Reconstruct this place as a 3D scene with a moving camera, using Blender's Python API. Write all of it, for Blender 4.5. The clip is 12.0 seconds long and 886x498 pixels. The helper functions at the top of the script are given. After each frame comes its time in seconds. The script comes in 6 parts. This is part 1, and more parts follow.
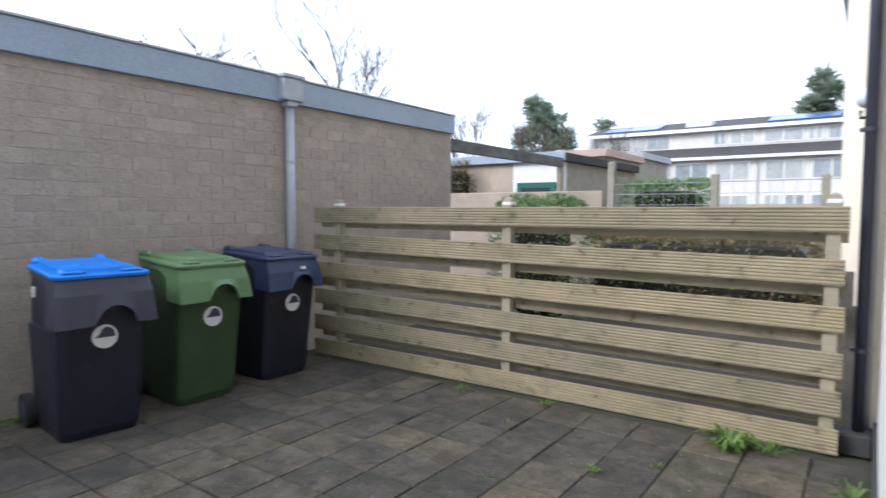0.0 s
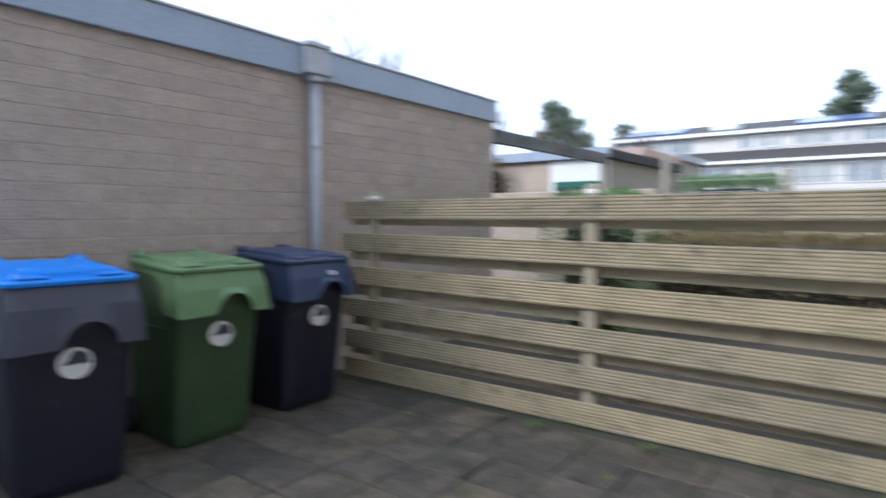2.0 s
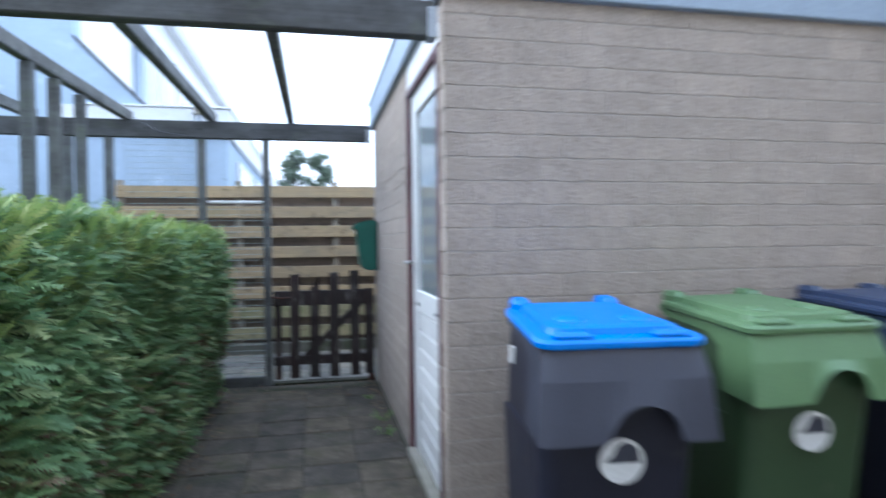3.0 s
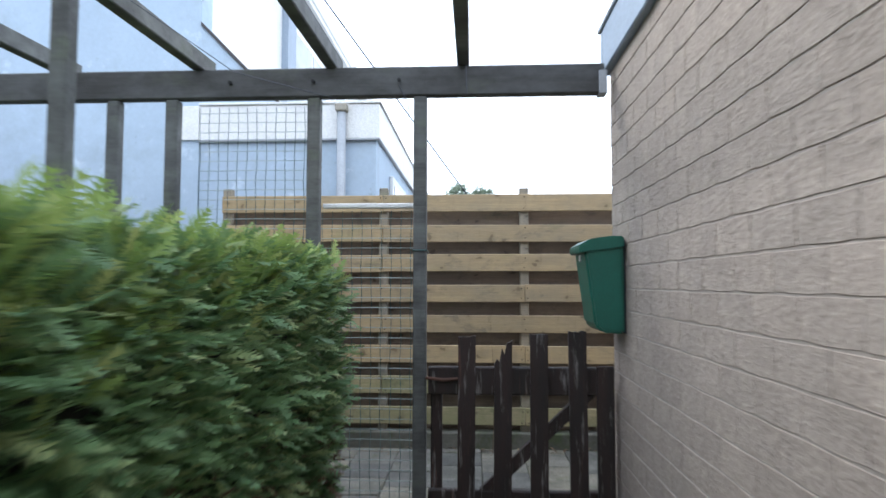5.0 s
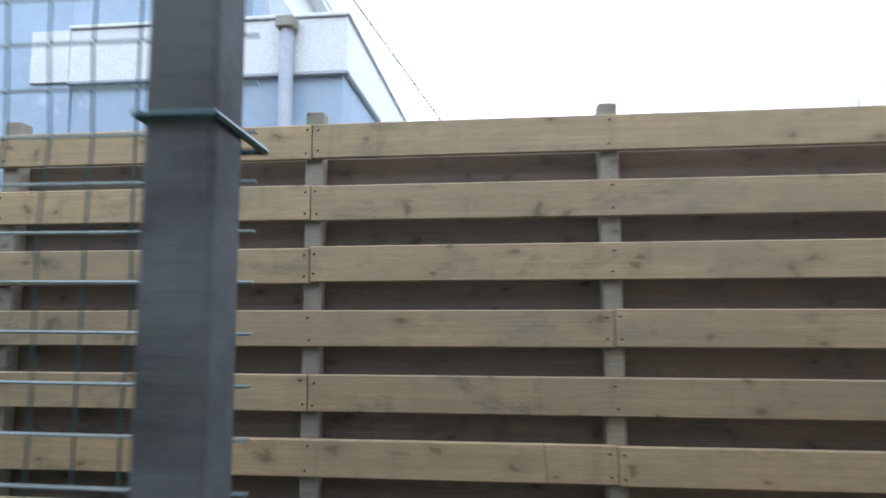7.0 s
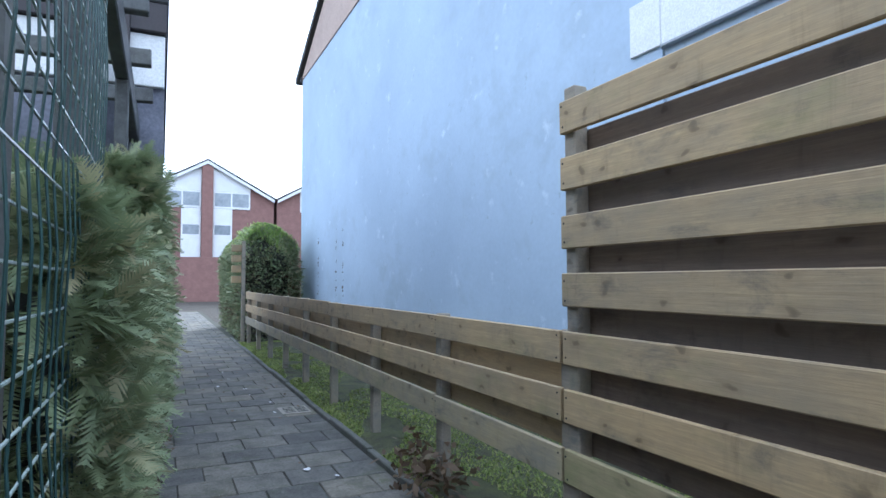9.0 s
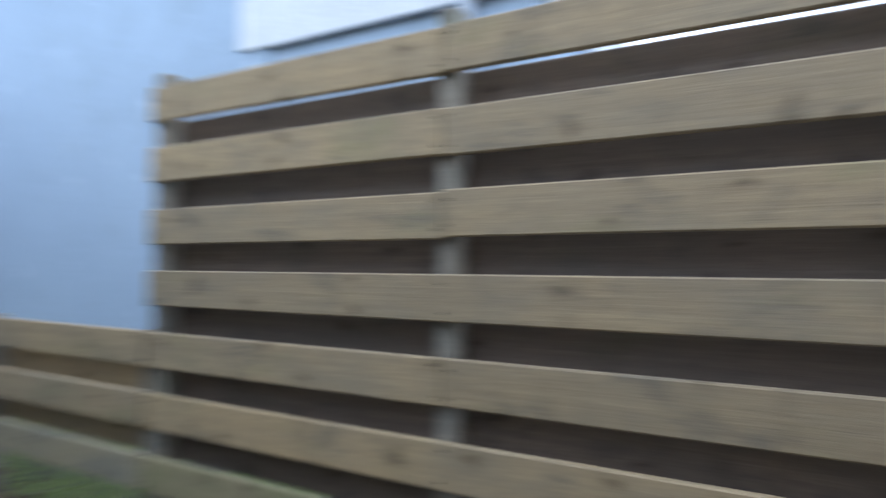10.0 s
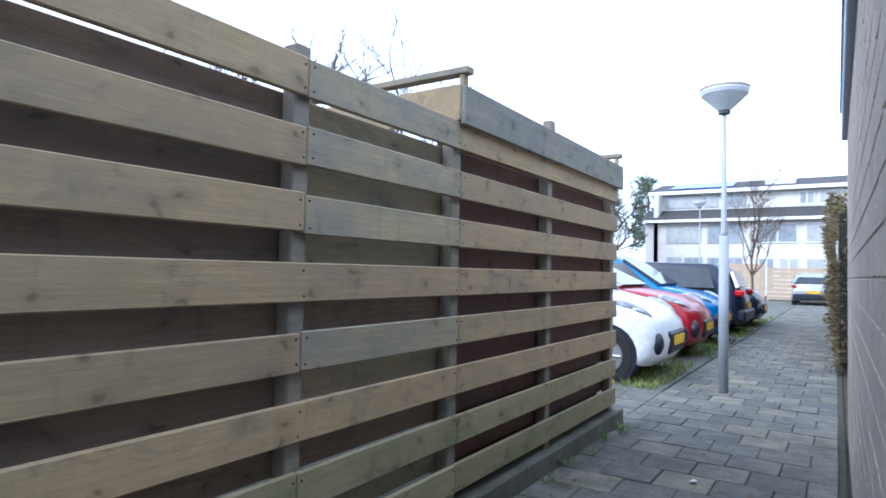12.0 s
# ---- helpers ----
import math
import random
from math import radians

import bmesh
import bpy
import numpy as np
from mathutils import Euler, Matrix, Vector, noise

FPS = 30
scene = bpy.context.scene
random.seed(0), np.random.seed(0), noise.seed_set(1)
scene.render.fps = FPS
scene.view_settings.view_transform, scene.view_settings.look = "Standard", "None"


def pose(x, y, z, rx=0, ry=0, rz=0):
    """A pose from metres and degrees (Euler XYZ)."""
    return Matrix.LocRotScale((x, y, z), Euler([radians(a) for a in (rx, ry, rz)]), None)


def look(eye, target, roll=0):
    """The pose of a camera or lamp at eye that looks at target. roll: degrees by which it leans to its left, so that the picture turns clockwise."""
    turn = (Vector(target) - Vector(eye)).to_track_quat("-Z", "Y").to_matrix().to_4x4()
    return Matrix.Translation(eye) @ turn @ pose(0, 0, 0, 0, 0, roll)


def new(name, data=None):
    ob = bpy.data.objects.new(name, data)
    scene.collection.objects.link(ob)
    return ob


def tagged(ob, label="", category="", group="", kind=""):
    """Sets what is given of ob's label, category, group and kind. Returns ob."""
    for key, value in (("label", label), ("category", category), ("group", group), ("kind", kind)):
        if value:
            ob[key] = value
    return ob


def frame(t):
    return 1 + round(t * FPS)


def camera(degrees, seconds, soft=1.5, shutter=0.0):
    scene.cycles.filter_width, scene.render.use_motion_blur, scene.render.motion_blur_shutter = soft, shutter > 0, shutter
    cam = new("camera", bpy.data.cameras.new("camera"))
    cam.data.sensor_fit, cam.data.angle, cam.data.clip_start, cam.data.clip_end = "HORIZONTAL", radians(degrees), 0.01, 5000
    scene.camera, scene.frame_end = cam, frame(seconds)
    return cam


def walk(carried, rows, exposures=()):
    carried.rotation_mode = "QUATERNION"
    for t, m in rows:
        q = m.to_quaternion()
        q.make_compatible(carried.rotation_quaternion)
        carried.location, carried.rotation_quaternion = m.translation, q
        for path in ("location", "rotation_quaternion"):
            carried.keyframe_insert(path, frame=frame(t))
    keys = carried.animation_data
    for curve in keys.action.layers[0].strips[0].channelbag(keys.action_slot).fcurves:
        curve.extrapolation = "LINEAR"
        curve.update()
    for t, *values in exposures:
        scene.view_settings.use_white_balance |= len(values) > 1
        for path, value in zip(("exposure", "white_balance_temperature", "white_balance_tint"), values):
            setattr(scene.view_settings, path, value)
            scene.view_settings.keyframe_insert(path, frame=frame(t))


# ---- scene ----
cam = camera(72.9, 12.0, shutter=0.5)
PATH = [
    (0, (0.72, 1.097, 1.307), (2.341, 2.262, 1.182), 0.1),
    (0.5, (0.711, 1.103, 1.303), (2.463, 2.057, 1.164), 0.5),
    (1, (0.78, 1.142, 1.289), (2.596, 1.966, 1.136), 0.6),
    (1.5, (1.051, 1.441, 1.228), (2.879, 2.232, 1.058), 0.7),
    (2, (1.264, 1.859, 1.207), (2.859, 3.062, 1.107), -0.0),
    (2.2, (1.383, 2.072, 1.212), (2.734, 3.544, 1.139), 0.4),
    (2.5, (1.375, 2.427, 1.222), (2.4, 4.143, 1.16), -0.2),
    (3, (1.467, 3.018, 1.246), (1.882, 4.974, 1.221), -0.7),
    (3.5, (1.472, 3.673, 1.243), (1.537, 5.671, 1.288), -0.2),
    (3.7, (1.456, 3.898, 1.221), (1.473, 5.897, 1.278), -0.3),
    (5.5, (1.301, 6.22, 1.226), (1.191, 8.213, 1.349), 0.2),
    (6, (1.324, 6.868, 1.224), (1.238, 8.862, 1.355), 0.0),
    (6.5, (1.321, 7.486, 1.233), (1.25, 9.477, 1.409), 0.1),
    (8.3, (1.333, 8.63, 1.196), (-0.069, 10.048, 1.348), -0.8),
    (8.5, (1.325, 8.647, 1.194), (-0.278, 9.836, 1.333), -0.7),
    (9, (1.319, 8.665, 1.185), (-0.489, 9.514, 1.289), -0.2),
    (9.5, (1.352, 8.679, 1.194), (-0.455, 9.532, 1.286), -0.0),
    (9.9, (1.425, 8.683, 1.23), (0.136, 10.211, 1.287), 0.2),
    (10.2, (1.387, 8.628, 1.217), (1.145, 10.612, 1.3), 0.8),
    (10.5, (1.384, 8.589, 1.21), (1.926, 10.511, 1.314), 1.1),
    (11, (1.361, 8.607, 1.224), (2.633, 10.15, 1.294), 1.6),
    (11.5, (1.389, 8.611, 1.209), (2.961, 9.845, 1.286), 1.2),
    (12, (1.403, 8.629, 1.197), (3.073, 9.726, 1.269), 1.2),
]
walk(cam, [(t, look(eye, target, roll)) for t, eye, target, roll in PATH],
     [(0.0, 0.66, 5800, 11), (1.0, 0.48, 5800, 11), (1.5, 0.44, 5900, 12), (2.5, 0.9, 5250, 10), (3.0, 1.22, 5250, 8), (3.7, 1.17, 5800, 7), (5.5, 1.15, 5900, 8), (6.0, 1.26, 5850, 8), (6.7, 1.06, 5750, 8), (8.5, 1.02, 5200, 8), (9.5, 1.02, 5350, 8), (10.0, 0.97, 5350, 8), (10.5, 1.5, 4800, 8), (11.2, 1.22, 4950, 9), (12.0, 0.84, 5150, 10)])


# ---- world, sun, exposure ----
world = bpy.data.worlds.new("world")
scene.world = world
world.use_nodes = True
wn = world.node_tree.nodes
wl = world.node_tree.links
sky = wn.new("ShaderNodeTexSky")
sky.sky_type = "NISHITA"
sky.sun_disc = False
sky.sun_elevation = radians(38)
sky.sun_rotation = radians(-59)
sky.air_density = 1.0
sky.dust_density = 3.0
veil = wn.new("ShaderNodeMix")
veil.data_type = "RGBA"
veil.inputs[0].default_value = 0.72
veil.inputs[7].default_value = (14.2, 15.0, 16.4, 1)
wl.new(sky.outputs[0], veil.inputs[6])
wl.new(veil.outputs[2], wn["Background"].inputs[0])
wn["Background"].inputs[1].default_value = 0.1
sun_data = bpy.data.lights.new("sun", "SUN")
sun_data.energy = 1.7
sun_data.angle = radians(20)
sun_data.color = (1.0, 0.95, 0.87)
sun = new("sun", sun_data)
sun.matrix_world = look((-20, 12, 16), (0, 0, 0))



# ---- materials ----
def node_mat(name):
    m = bpy.data.materials.new(name)
    m.use_nodes = True
    return m, m.node_tree.nodes, m.node_tree.links, m.node_tree.nodes["Principled BSDF"]


def coords(n, l, stretch=(1, 1, 1), shift=True):
    """Object coordinates, moved at random from object to object."""
    tc = n.new("ShaderNodeTexCoord")
    mp = n.new("ShaderNodeMapping")
    mp.inputs["Scale"].default_value = stretch
    if shift:
        oi = n.new("ShaderNodeObjectInfo")
        mul = n.new("ShaderNodeVectorMath")
        mul.operation = "MULTIPLY_ADD"
        mul.inputs[1].default_value = (37.0, 19.0, 53.0)
        l.new(oi.outputs["Random"], mul.inputs[0])
        l.new(tc.outputs["Object"], mul.inputs[2])
        l.new(mul.outputs[0], mp.inputs[0])
    else:
        l.new(tc.outputs["Object"], mp.inputs[0])
    return mp.outputs[0]


def noise_tex(n, l, vec, scale, detail=5.0, rough=0.6, dist=0.0):
    t = n.new("ShaderNodeTexNoise")
    t.inputs["Scale"].default_value = scale
    t.inputs["Detail"].default_value = detail
    t.inputs["Roughness"].default_value = rough
    t.inputs["Distortion"].default_value = dist
    l.new(vec, t.inputs["Vector"])
    return t.outputs["Fac"]


def ramp(n, l, fac, *stops):
    r = n.new("ShaderNodeValToRGB")
    e = r.color_ramp.elements
    while len(e) < len(stops):
        e.new(0.5)
    for k, (p, c) in enumerate(stops):
        e[k].position = p
        e[k].color = (*c, 1) if len(c) == 3 else c
    l.new(fac, r.inputs[0])
    return r.outputs[0]


def mix(n, l, fac, a, b, mode="MIX"):
    m = n.new("ShaderNodeMix")
    m.data_type = "RGBA"
    m.blend_type = mode
    for sock, v in ((m.inputs[0], fac), (m.inputs[6], a), (m.inputs[7], b)):
        if isinstance(v, (int, float)):
            sock.default_value = v
        elif isinstance(v, tuple):
            sock.default_value = (*v, 1)
        else:
            l.new(v, sock)
    return m.outputs[2]


def bump(n, l, bsdf, height, strength=0.3, dist=0.01):
    b = n.new("ShaderNodeBump")
    b.inputs["Strength"].default_value = strength
    b.inputs["Distance"].default_value = dist
    l.new(height, b.inputs["Height"])
    l.new(b.outputs[0], bsdf.inputs["Normal"])


def grey(v):
    return (v, v, v)


def plain(name, color, color2=None, scale=3.0, fine=60.0, rough=0.7, rough2=None, relief=0.15, metal=0.0, stretch=(1, 1, 1), dist=0.004, grain=0.35, spots=None, coarse=0.0):
    """A surface with broad stains, fine grain and a fine relief."""
    m, n, l, b = node_mat(name)
    v = coords(n, l, stretch)
    color2 = color2 or tuple(c * 0.75 for c in color)
    broad = noise_tex(n, l, v, scale, 6, 0.65)
    small = noise_tex(n, l, v, fine, 4, 0.6)
    c1 = ramp(n, l, broad, (0.35, color2), (0.65, color))
    c2 = mix(n, l, grain, c1, ramp(n, l, small, (0.3, grey(0.55)), (0.7, grey(1.25))), "MULTIPLY")
    for col, lo, hi, sc in spots or ():
        c2 = mix(n, l, ramp(n, l, noise_tex(n, l, v, sc, 5, 0.7), (lo, grey(0)), (hi, grey(0.85))), c2, col)
    l.new(c2, b.inputs["Base Color"])
    r2 = rough2 if rough2 is not None else min(1.0, rough + 0.12)
    l.new(ramp(n, l, broad, (0.3, grey(rough)), (0.7, grey(r2))), b.inputs["Roughness"])
    b.inputs["Metallic"].default_value = metal
    if relief:
        height = mix(n, l, coarse, small, noise_tex(n, l, v, 13.0, 5, 0.62)) if coarse else small
        bump(n, l, b, height, relief, dist)
    return m


def wood(name, light, dark, stain, stain_amount=0.4, grain=1.0, rough=0.75, knots=True, joint=0.85):
    """Sawn planks: fine grain along local x, knots with whiskers, weather stains, one tint per plank."""
    m, n, l, b = node_mat(name)
    # grain lines, bent by slow waves
    g = noise_tex(n, l, coords(n, l, (0.7, 34, 34)), 2.2 * grain, 5, 0.6, 0.5)
    fine = noise_tex(n, l, coords(n, l, (3, 60, 60)), 5 * grain, 4, 0.6)
    mid = tuple((x + y) / 2 for x, y in zip(light, dark))
    c = ramp(n, l, g, (0.30, tuple(0.45 * x + 0.55 * y for x, y in zip(mid, dark))), (0.5, mid), (0.72, light))
    c = mix(n, l, 0.4, c, ramp(n, l, fine, (0.3, grey(0.62)), (0.7, grey(1.25))), "MULTIPLY")
    # broad bleaching and greying in patches a hand wide
    s = noise_tex(n, l, coords(n, l, (1.0, 2.2, 2.2)), 2.6, 7, 0.68)
    c = mix(n, l, ramp(n, l, s, (0.40, grey(0)), (0.72, grey(stain_amount))), c, stain)
    # green algae
    al = noise_tex(n, l, coords(n, l, (1.3, 2.6, 2.6)), 2.1, 6, 0.7)
    c = mix(n, l, ramp(n, l, al, (0.55, grey(0)), (0.78, grey(0.5))), c, tuple(x * y for x, y in zip(stain, (0.85, 1.0, 0.55))))
    if knots:
        vo = n.new("ShaderNodeTexVoronoi")
        vo.voronoi_dimensions = "2D"
        vo.inputs["Scale"].default_value = 4.0
        warp = n.new("ShaderNodeVectorMath")
        warp.operation = "MULTIPLY_ADD"
        warp.inputs[1].default_value = (0.10, 0.16, 0.16)
        wob = n.new("ShaderNodeTexNoise")
        wob.inputs["Scale"].default_value = 9.0
        v3 = coords(n, l, (0.85, 1.25, 1.25))
        l.new(v3, wob.inputs["Vector"])
        l.new(wob.outputs["Color"], warp.inputs[0])
        l.new(v3, warp.inputs[2])
        face = n.new("ShaderNodeMapping")
        face.inputs["Rotation"].default_value = (radians(90), 0, 0)
        l.new(warp.outputs[0], face.inputs[0])
        l.new(face.outputs[0], vo.inputs["Vector"])
        k = ramp(n, l, vo.outputs["Distance"], (0.02, grey(0.85)), (0.05, grey(0.62)), (0.07, grey(0.24)), (0.20, grey(0)))
        c = mix(n, l, k, c, tuple(x * 0.45 for x in dark))
        # blue-grey mildew in blotches
        mil = noise_tex(n, l, coords(n, l, (1.6, 3.4, 3.4)), 2.4, 7, 0.72, 0.3)
        c = mix(n, l, ramp(n, l, mil, (0.54, grey(0)), (0.70, grey(0.6))), c, tuple(x * y for x, y in zip(stain, (0.42, 0.47, 0.55))))
    # dark drips and rain marks across the plank
    dr = noise_tex(n, l, coords(n, l, (9.0, 1.4, 1.4)), 1.5, 6, 0.72, 0.4)
    c = mix(n, l, 0.32, c, ramp(n, l, dr, (0.28, grey(0.30)), (0.42, grey(0.95)), (0.7, grey(1.08))), "MULTIPLY")
    oi = n.new("ShaderNodeObjectInfo")
    c = mix(n, l, joint, c, ramp(n, l, oi.outputs["Random"], (0, (0.84, 0.84, 0.83)), (0.35, (0.94, 0.94, 0.93)), (0.7, (1.03, 1.02, 0.98)), (1, (1.12, 1.08, 0.98))), "MULTIPLY")
    l.new(c, b.inputs["Base Color"])
    b.inputs["Roughness"].default_value = rough
    bump(n, l, b, mix(n, l, 0.35, g, fine), 0.35, 0.003)
    return m


M = {}
M["fence_pine"] = wood("fence_pine", (0.50, 0.37, 0.205), (0.36, 0.26, 0.145), (0.25, 0.215, 0.16), 0.6)
M["fence_grey"] = wood("fence_grey", (0.43, 0.36, 0.225), (0.31, 0.26, 0.175), (0.21, 0.21, 0.19), 0.85)
M["fence_mossy"] = wood("fence_mossy", (0.40, 0.33, 0.19), (0.28, 0.235, 0.14), (0.20, 0.215, 0.095), 0.85)
# pine of the back planks, darkened to hold the shade between front planks
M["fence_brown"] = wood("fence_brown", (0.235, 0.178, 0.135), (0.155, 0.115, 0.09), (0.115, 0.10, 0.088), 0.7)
M["fence_weathered"] = wood("fence_weathered", (0.31, 0.285, 0.225), (0.20, 0.19, 0.16), (0.16, 0.18, 0.175), 0.9)
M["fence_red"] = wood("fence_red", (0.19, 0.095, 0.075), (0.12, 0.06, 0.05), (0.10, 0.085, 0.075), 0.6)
M["plinth"] = plain("plinth", (0.15, 0.14, 0.115), (0.075, 0.073, 0.058), 4, 80, 0.93, relief=0.5, spots=(((0.06, 0.075, 0.03), 0.48, 0.68, 6.0),))
M["fence_post"] = wood("fence_post", (0.36, 0.305, 0.23), (0.25, 0.21, 0.16), (0.20, 0.20, 0.185), 0.7)
M["deck_pine"] = wood("deck_pine", (0.405, 0.34, 0.235), (0.29, 0.24, 0.16), (0.205, 0.19, 0.12), 0.75)
M["deck_post"] = wood("deck_post", (0.42, 0.37, 0.27), (0.33, 0.28, 0.20), (0.26, 0.25, 0.2), 0.5, knots=False)
M["sash_red"] = plain("sash_red", (0.33, 0.045, 0.06), (0.28, 0.035, 0.05), 3, 90, 0.35, relief=0.03)
M["dark_timber"] = wood("dark_timber", (0.10, 0.102, 0.10), (0.05, 0.05, 0.052), (0.19, 0.20, 0.20), 0.8, knots=False)
M["beam_timber"] = wood("beam_timber", (0.066, 0.064, 0.062), (0.032, 0.031, 0.032), (0.15, 0.155, 0.16), 0.7, knots=False)
M["gate_timber"] = plain("gate_timber", (0.036, 0.022, 0.019), (0.013, 0.010, 0.009), 4, 60, 0.6, 0.85, 0.5, stretch=(5, 5, 0.6), spots=(((0.21, 0.195, 0.185), 0.56, 0.68, 7.0), ((0.10, 0.045, 0.035), 0.60, 0.70, 2.2)))
M["brick"] = plain("brick", (0.425, 0.357, 0.302), (0.35, 0.293, 0.248), 3.5, 80, 0.93, relief=1.0, dist=0.016, grain=0.5, coarse=0.65, spots=(((0.19, 0.16, 0.135), 0.60, 0.72, 17.0), ((0.45, 0.42, 0.385), 0.66, 0.78, 12.0)))
M["mortar"] = plain("mortar", (0.43, 0.38, 0.335), (0.34, 0.30, 0.265), 9, 90, 0.95, relief=0.6)
M["paver_alley"] = plain("paver_alley", (0.195, 0.183, 0.165), (0.10, 0.096, 0.084), 5.0, 70, 0.88, relief=0.6, grain=0.65, spots=(((0.085, 0.092, 0.05), 0.54, 0.72, 6.0), ((0.07, 0.066, 0.06), 0.58, 0.72, 14.0), ((0.33, 0.32, 0.30), 0.65, 0.73, 40.0)))
M["paver"] = plain("paver", (0.118, 0.098, 0.078), (0.044, 0.038, 0.029), 5.5, 70, 0.88, relief=0.7, grain=0.75, spots=(((0.05, 0.054, 0.026), 0.52, 0.70, 5.0), ((0.030, 0.027, 0.023), 0.56, 0.70, 12.0), ((0.27, 0.25, 0.22), 0.63, 0.71, 42.0)))
M["joint_sand"] = plain("joint_sand", (0.062, 0.058, 0.042), (0.036, 0.042, 0.02), 6, 120, 1.0)
M["moss_ground"] = plain("moss_ground", (0.105, 0.115, 0.042), (0.05, 0.045, 0.03), 5, 90, 1.0, relief=0.8, dist=0.02)
M["soil"] = plain("soil", (0.075, 0.06, 0.045), (0.045, 0.04, 0.03), 2, 60, 1.0, relief=0.8, dist=0.02)
M["zinc"] = plain("zinc", (0.42, 0.44, 0.47), (0.33, 0.35, 0.38), 3, 80, 0.5, relief=0.05)
# whitish render, with the cool blue of its shade put into the colour
M["render_blue"] = plain("render_blue", (0.46, 0.555, 0.66), (0.40, 0.485, 0.585), 0.55, 25, 0.9, relief=0.25, dist=0.006, grain=0.1, spots=(((0.37, 0.44, 0.51), 0.52, 0.72, 1.3), ((0.62, 0.70, 0.78), 0.60, 0.72, 3.1), ((0.30, 0.36, 0.41), 0.64, 0.74, 7.0),))
M["wall_slate"] = plain("wall_slate", (0.20, 0.205, 0.245), (0.13, 0.135, 0.165), 3, 45, 0.9, relief=0.8, dist=0.01, grain=0.5, coarse=0.5)
M["clad"] = plain("clad", (0.50, 0.38, 0.31), (0.43, 0.32, 0.26), 2, 40, 0.8, relief=0.2)
M["concrete"] = plain("concrete", (0.36, 0.33, 0.28), (0.26, 0.25, 0.2), 4, 90, 0.92, relief=0.4)
M["kerb"] = plain("kerb", (0.16, 0.155, 0.14), (0.09, 0.095, 0.07), 5, 90, 0.92, relief=0.5)
M["rubber"] = plain("rubber", (0.018, 0.018, 0.019), (0.025, 0.025, 0.026), 8, 90, 0.85, relief=0.2)
M["car_white"] = plain("car_white", (0.80, 0.81, 0.82), (0.78, 0.79, 0.8), 1, 20, 0.18, 0.22, 0)
M["car_red"] = plain("car_red", (0.33, 0.012, 0.025), (0.30, 0.01, 0.02), 1, 20, 0.18, 0.22, 0)
M["car_blue"] = plain("car_blue", (0.008, 0.17, 0.42), (0.007, 0.15, 0.38), 1, 20, 0.18, 0.22, 0)
M["car_dark"] = plain("car_dark", (0.014, 0.022, 0.045), (0.012, 0.018, 0.04), 1, 20, 0.18, 0.22, 0)
M["car_silver"] = plain("car_silver", (0.45, 0.46, 0.47), (0.43, 0.44, 0.45), 1, 20, 0.25, 0.3, 0, 0.6)
M["tail_red"] = plain("tail_red", (0.5, 0.01, 0.01), (0.42, 0.01, 0.01), 1, 20, 0.15, 0.2, 0)
M["plate_yellow"] = plain("plate_yellow", (0.85, 0.5, 0.02), (0.8, 0.46, 0.02), 1, 20, 0.4, 0.45, 0)
M["terrace_wall"] = plain("terrace_wall", (0.70, 0.67, 0.62), (0.62, 0.59, 0.54), 1.2, 30, 0.85, relief=0.1)
M["garden_wall"] = plain("garden_wall", (0.47, 0.385, 0.31), (0.37, 0.31, 0.25), 2, 50, 0.9, relief=0.3)
M["solar"] = plain("solar", (0.03, 0.10, 0.30), (0.02, 0.07, 0.22), 1, 20, 0.15, 0.2, 0)
M["slat_tan"] = plain("slat_tan", (0.50, 0.38, 0.26), (0.42, 0.32, 0.22), 2, 40, 0.8, relief=0.2)
M["window_pale"] = plain("window_pale", (0.36, 0.385, 0.40), (0.24, 0.27, 0.29), 1, 5, 0.08, 0.12, 0)
M["window_light"] = plain("window_light", (0.50, 0.50, 0.47), (0.36, 0.38, 0.38), 1, 5, 0.08, 0.12, 0)
M["curtain"] = plain("curtain", (0.72, 0.70, 0.60), (0.66, 0.64, 0.55), 2, 40, 0.9, relief=0.1)
M["lamp_opal"] = plain("lamp_opal", (0.72, 0.76, 0.78), (0.66, 0.70, 0.72), 2, 40, 0.3, relief=0)
M["red_panel"] = plain("red_panel", (0.13, 0.055, 0.045), (0.09, 0.04, 0.035), 3, 60, 0.8, relief=0.2)
M["fascia"] = plain("fascia", (0.33, 0.39, 0.47), (0.27, 0.325, 0.40), 2, 60, 0.5, relief=0.05)
M["render_white"] = plain("render_white", (0.83, 0.82, 0.80), (0.80, 0.79, 0.77), 1.5, 120, 0.9, relief=0.12, grain=0.12)
M["render_cream"] = plain("render_cream", (0.80, 0.74, 0.63), (0.76, 0.70, 0.59), 1.5, 120, 0.9, relief=0.3)
M["paint_white"] = plain("paint_white", (0.80, 0.80, 0.79), (0.72, 0.72, 0.71), 2, 80, 0.4, relief=0.03)
M["paint_red"] = plain("paint_red", (0.10, 0.022, 0.033), (0.07, 0.018, 0.027), 3, 90, 0.4, relief=0.05)
M["paint_brown"] = plain("paint_brown", (0.05, 0.04, 0.042), (0.035, 0.03, 0.032), 3, 90, 0.5, relief=0.05)
M["plastic_black"] = plain("plastic_black", (0.010, 0.011, 0.022), (0.014, 0.015, 0.028), 4, 200, 0.42, relief=0.05, spots=(((0.075, 0.07, 0.062), 0.62, 0.80, 5.0),))
M["plastic_grey"] = plain("plastic_grey", (0.043, 0.046, 0.066), (0.034, 0.036, 0.054), 4, 200, 0.42, relief=0.05, spots=(((0.11, 0.11, 0.11), 0.64, 0.80, 6.0),))
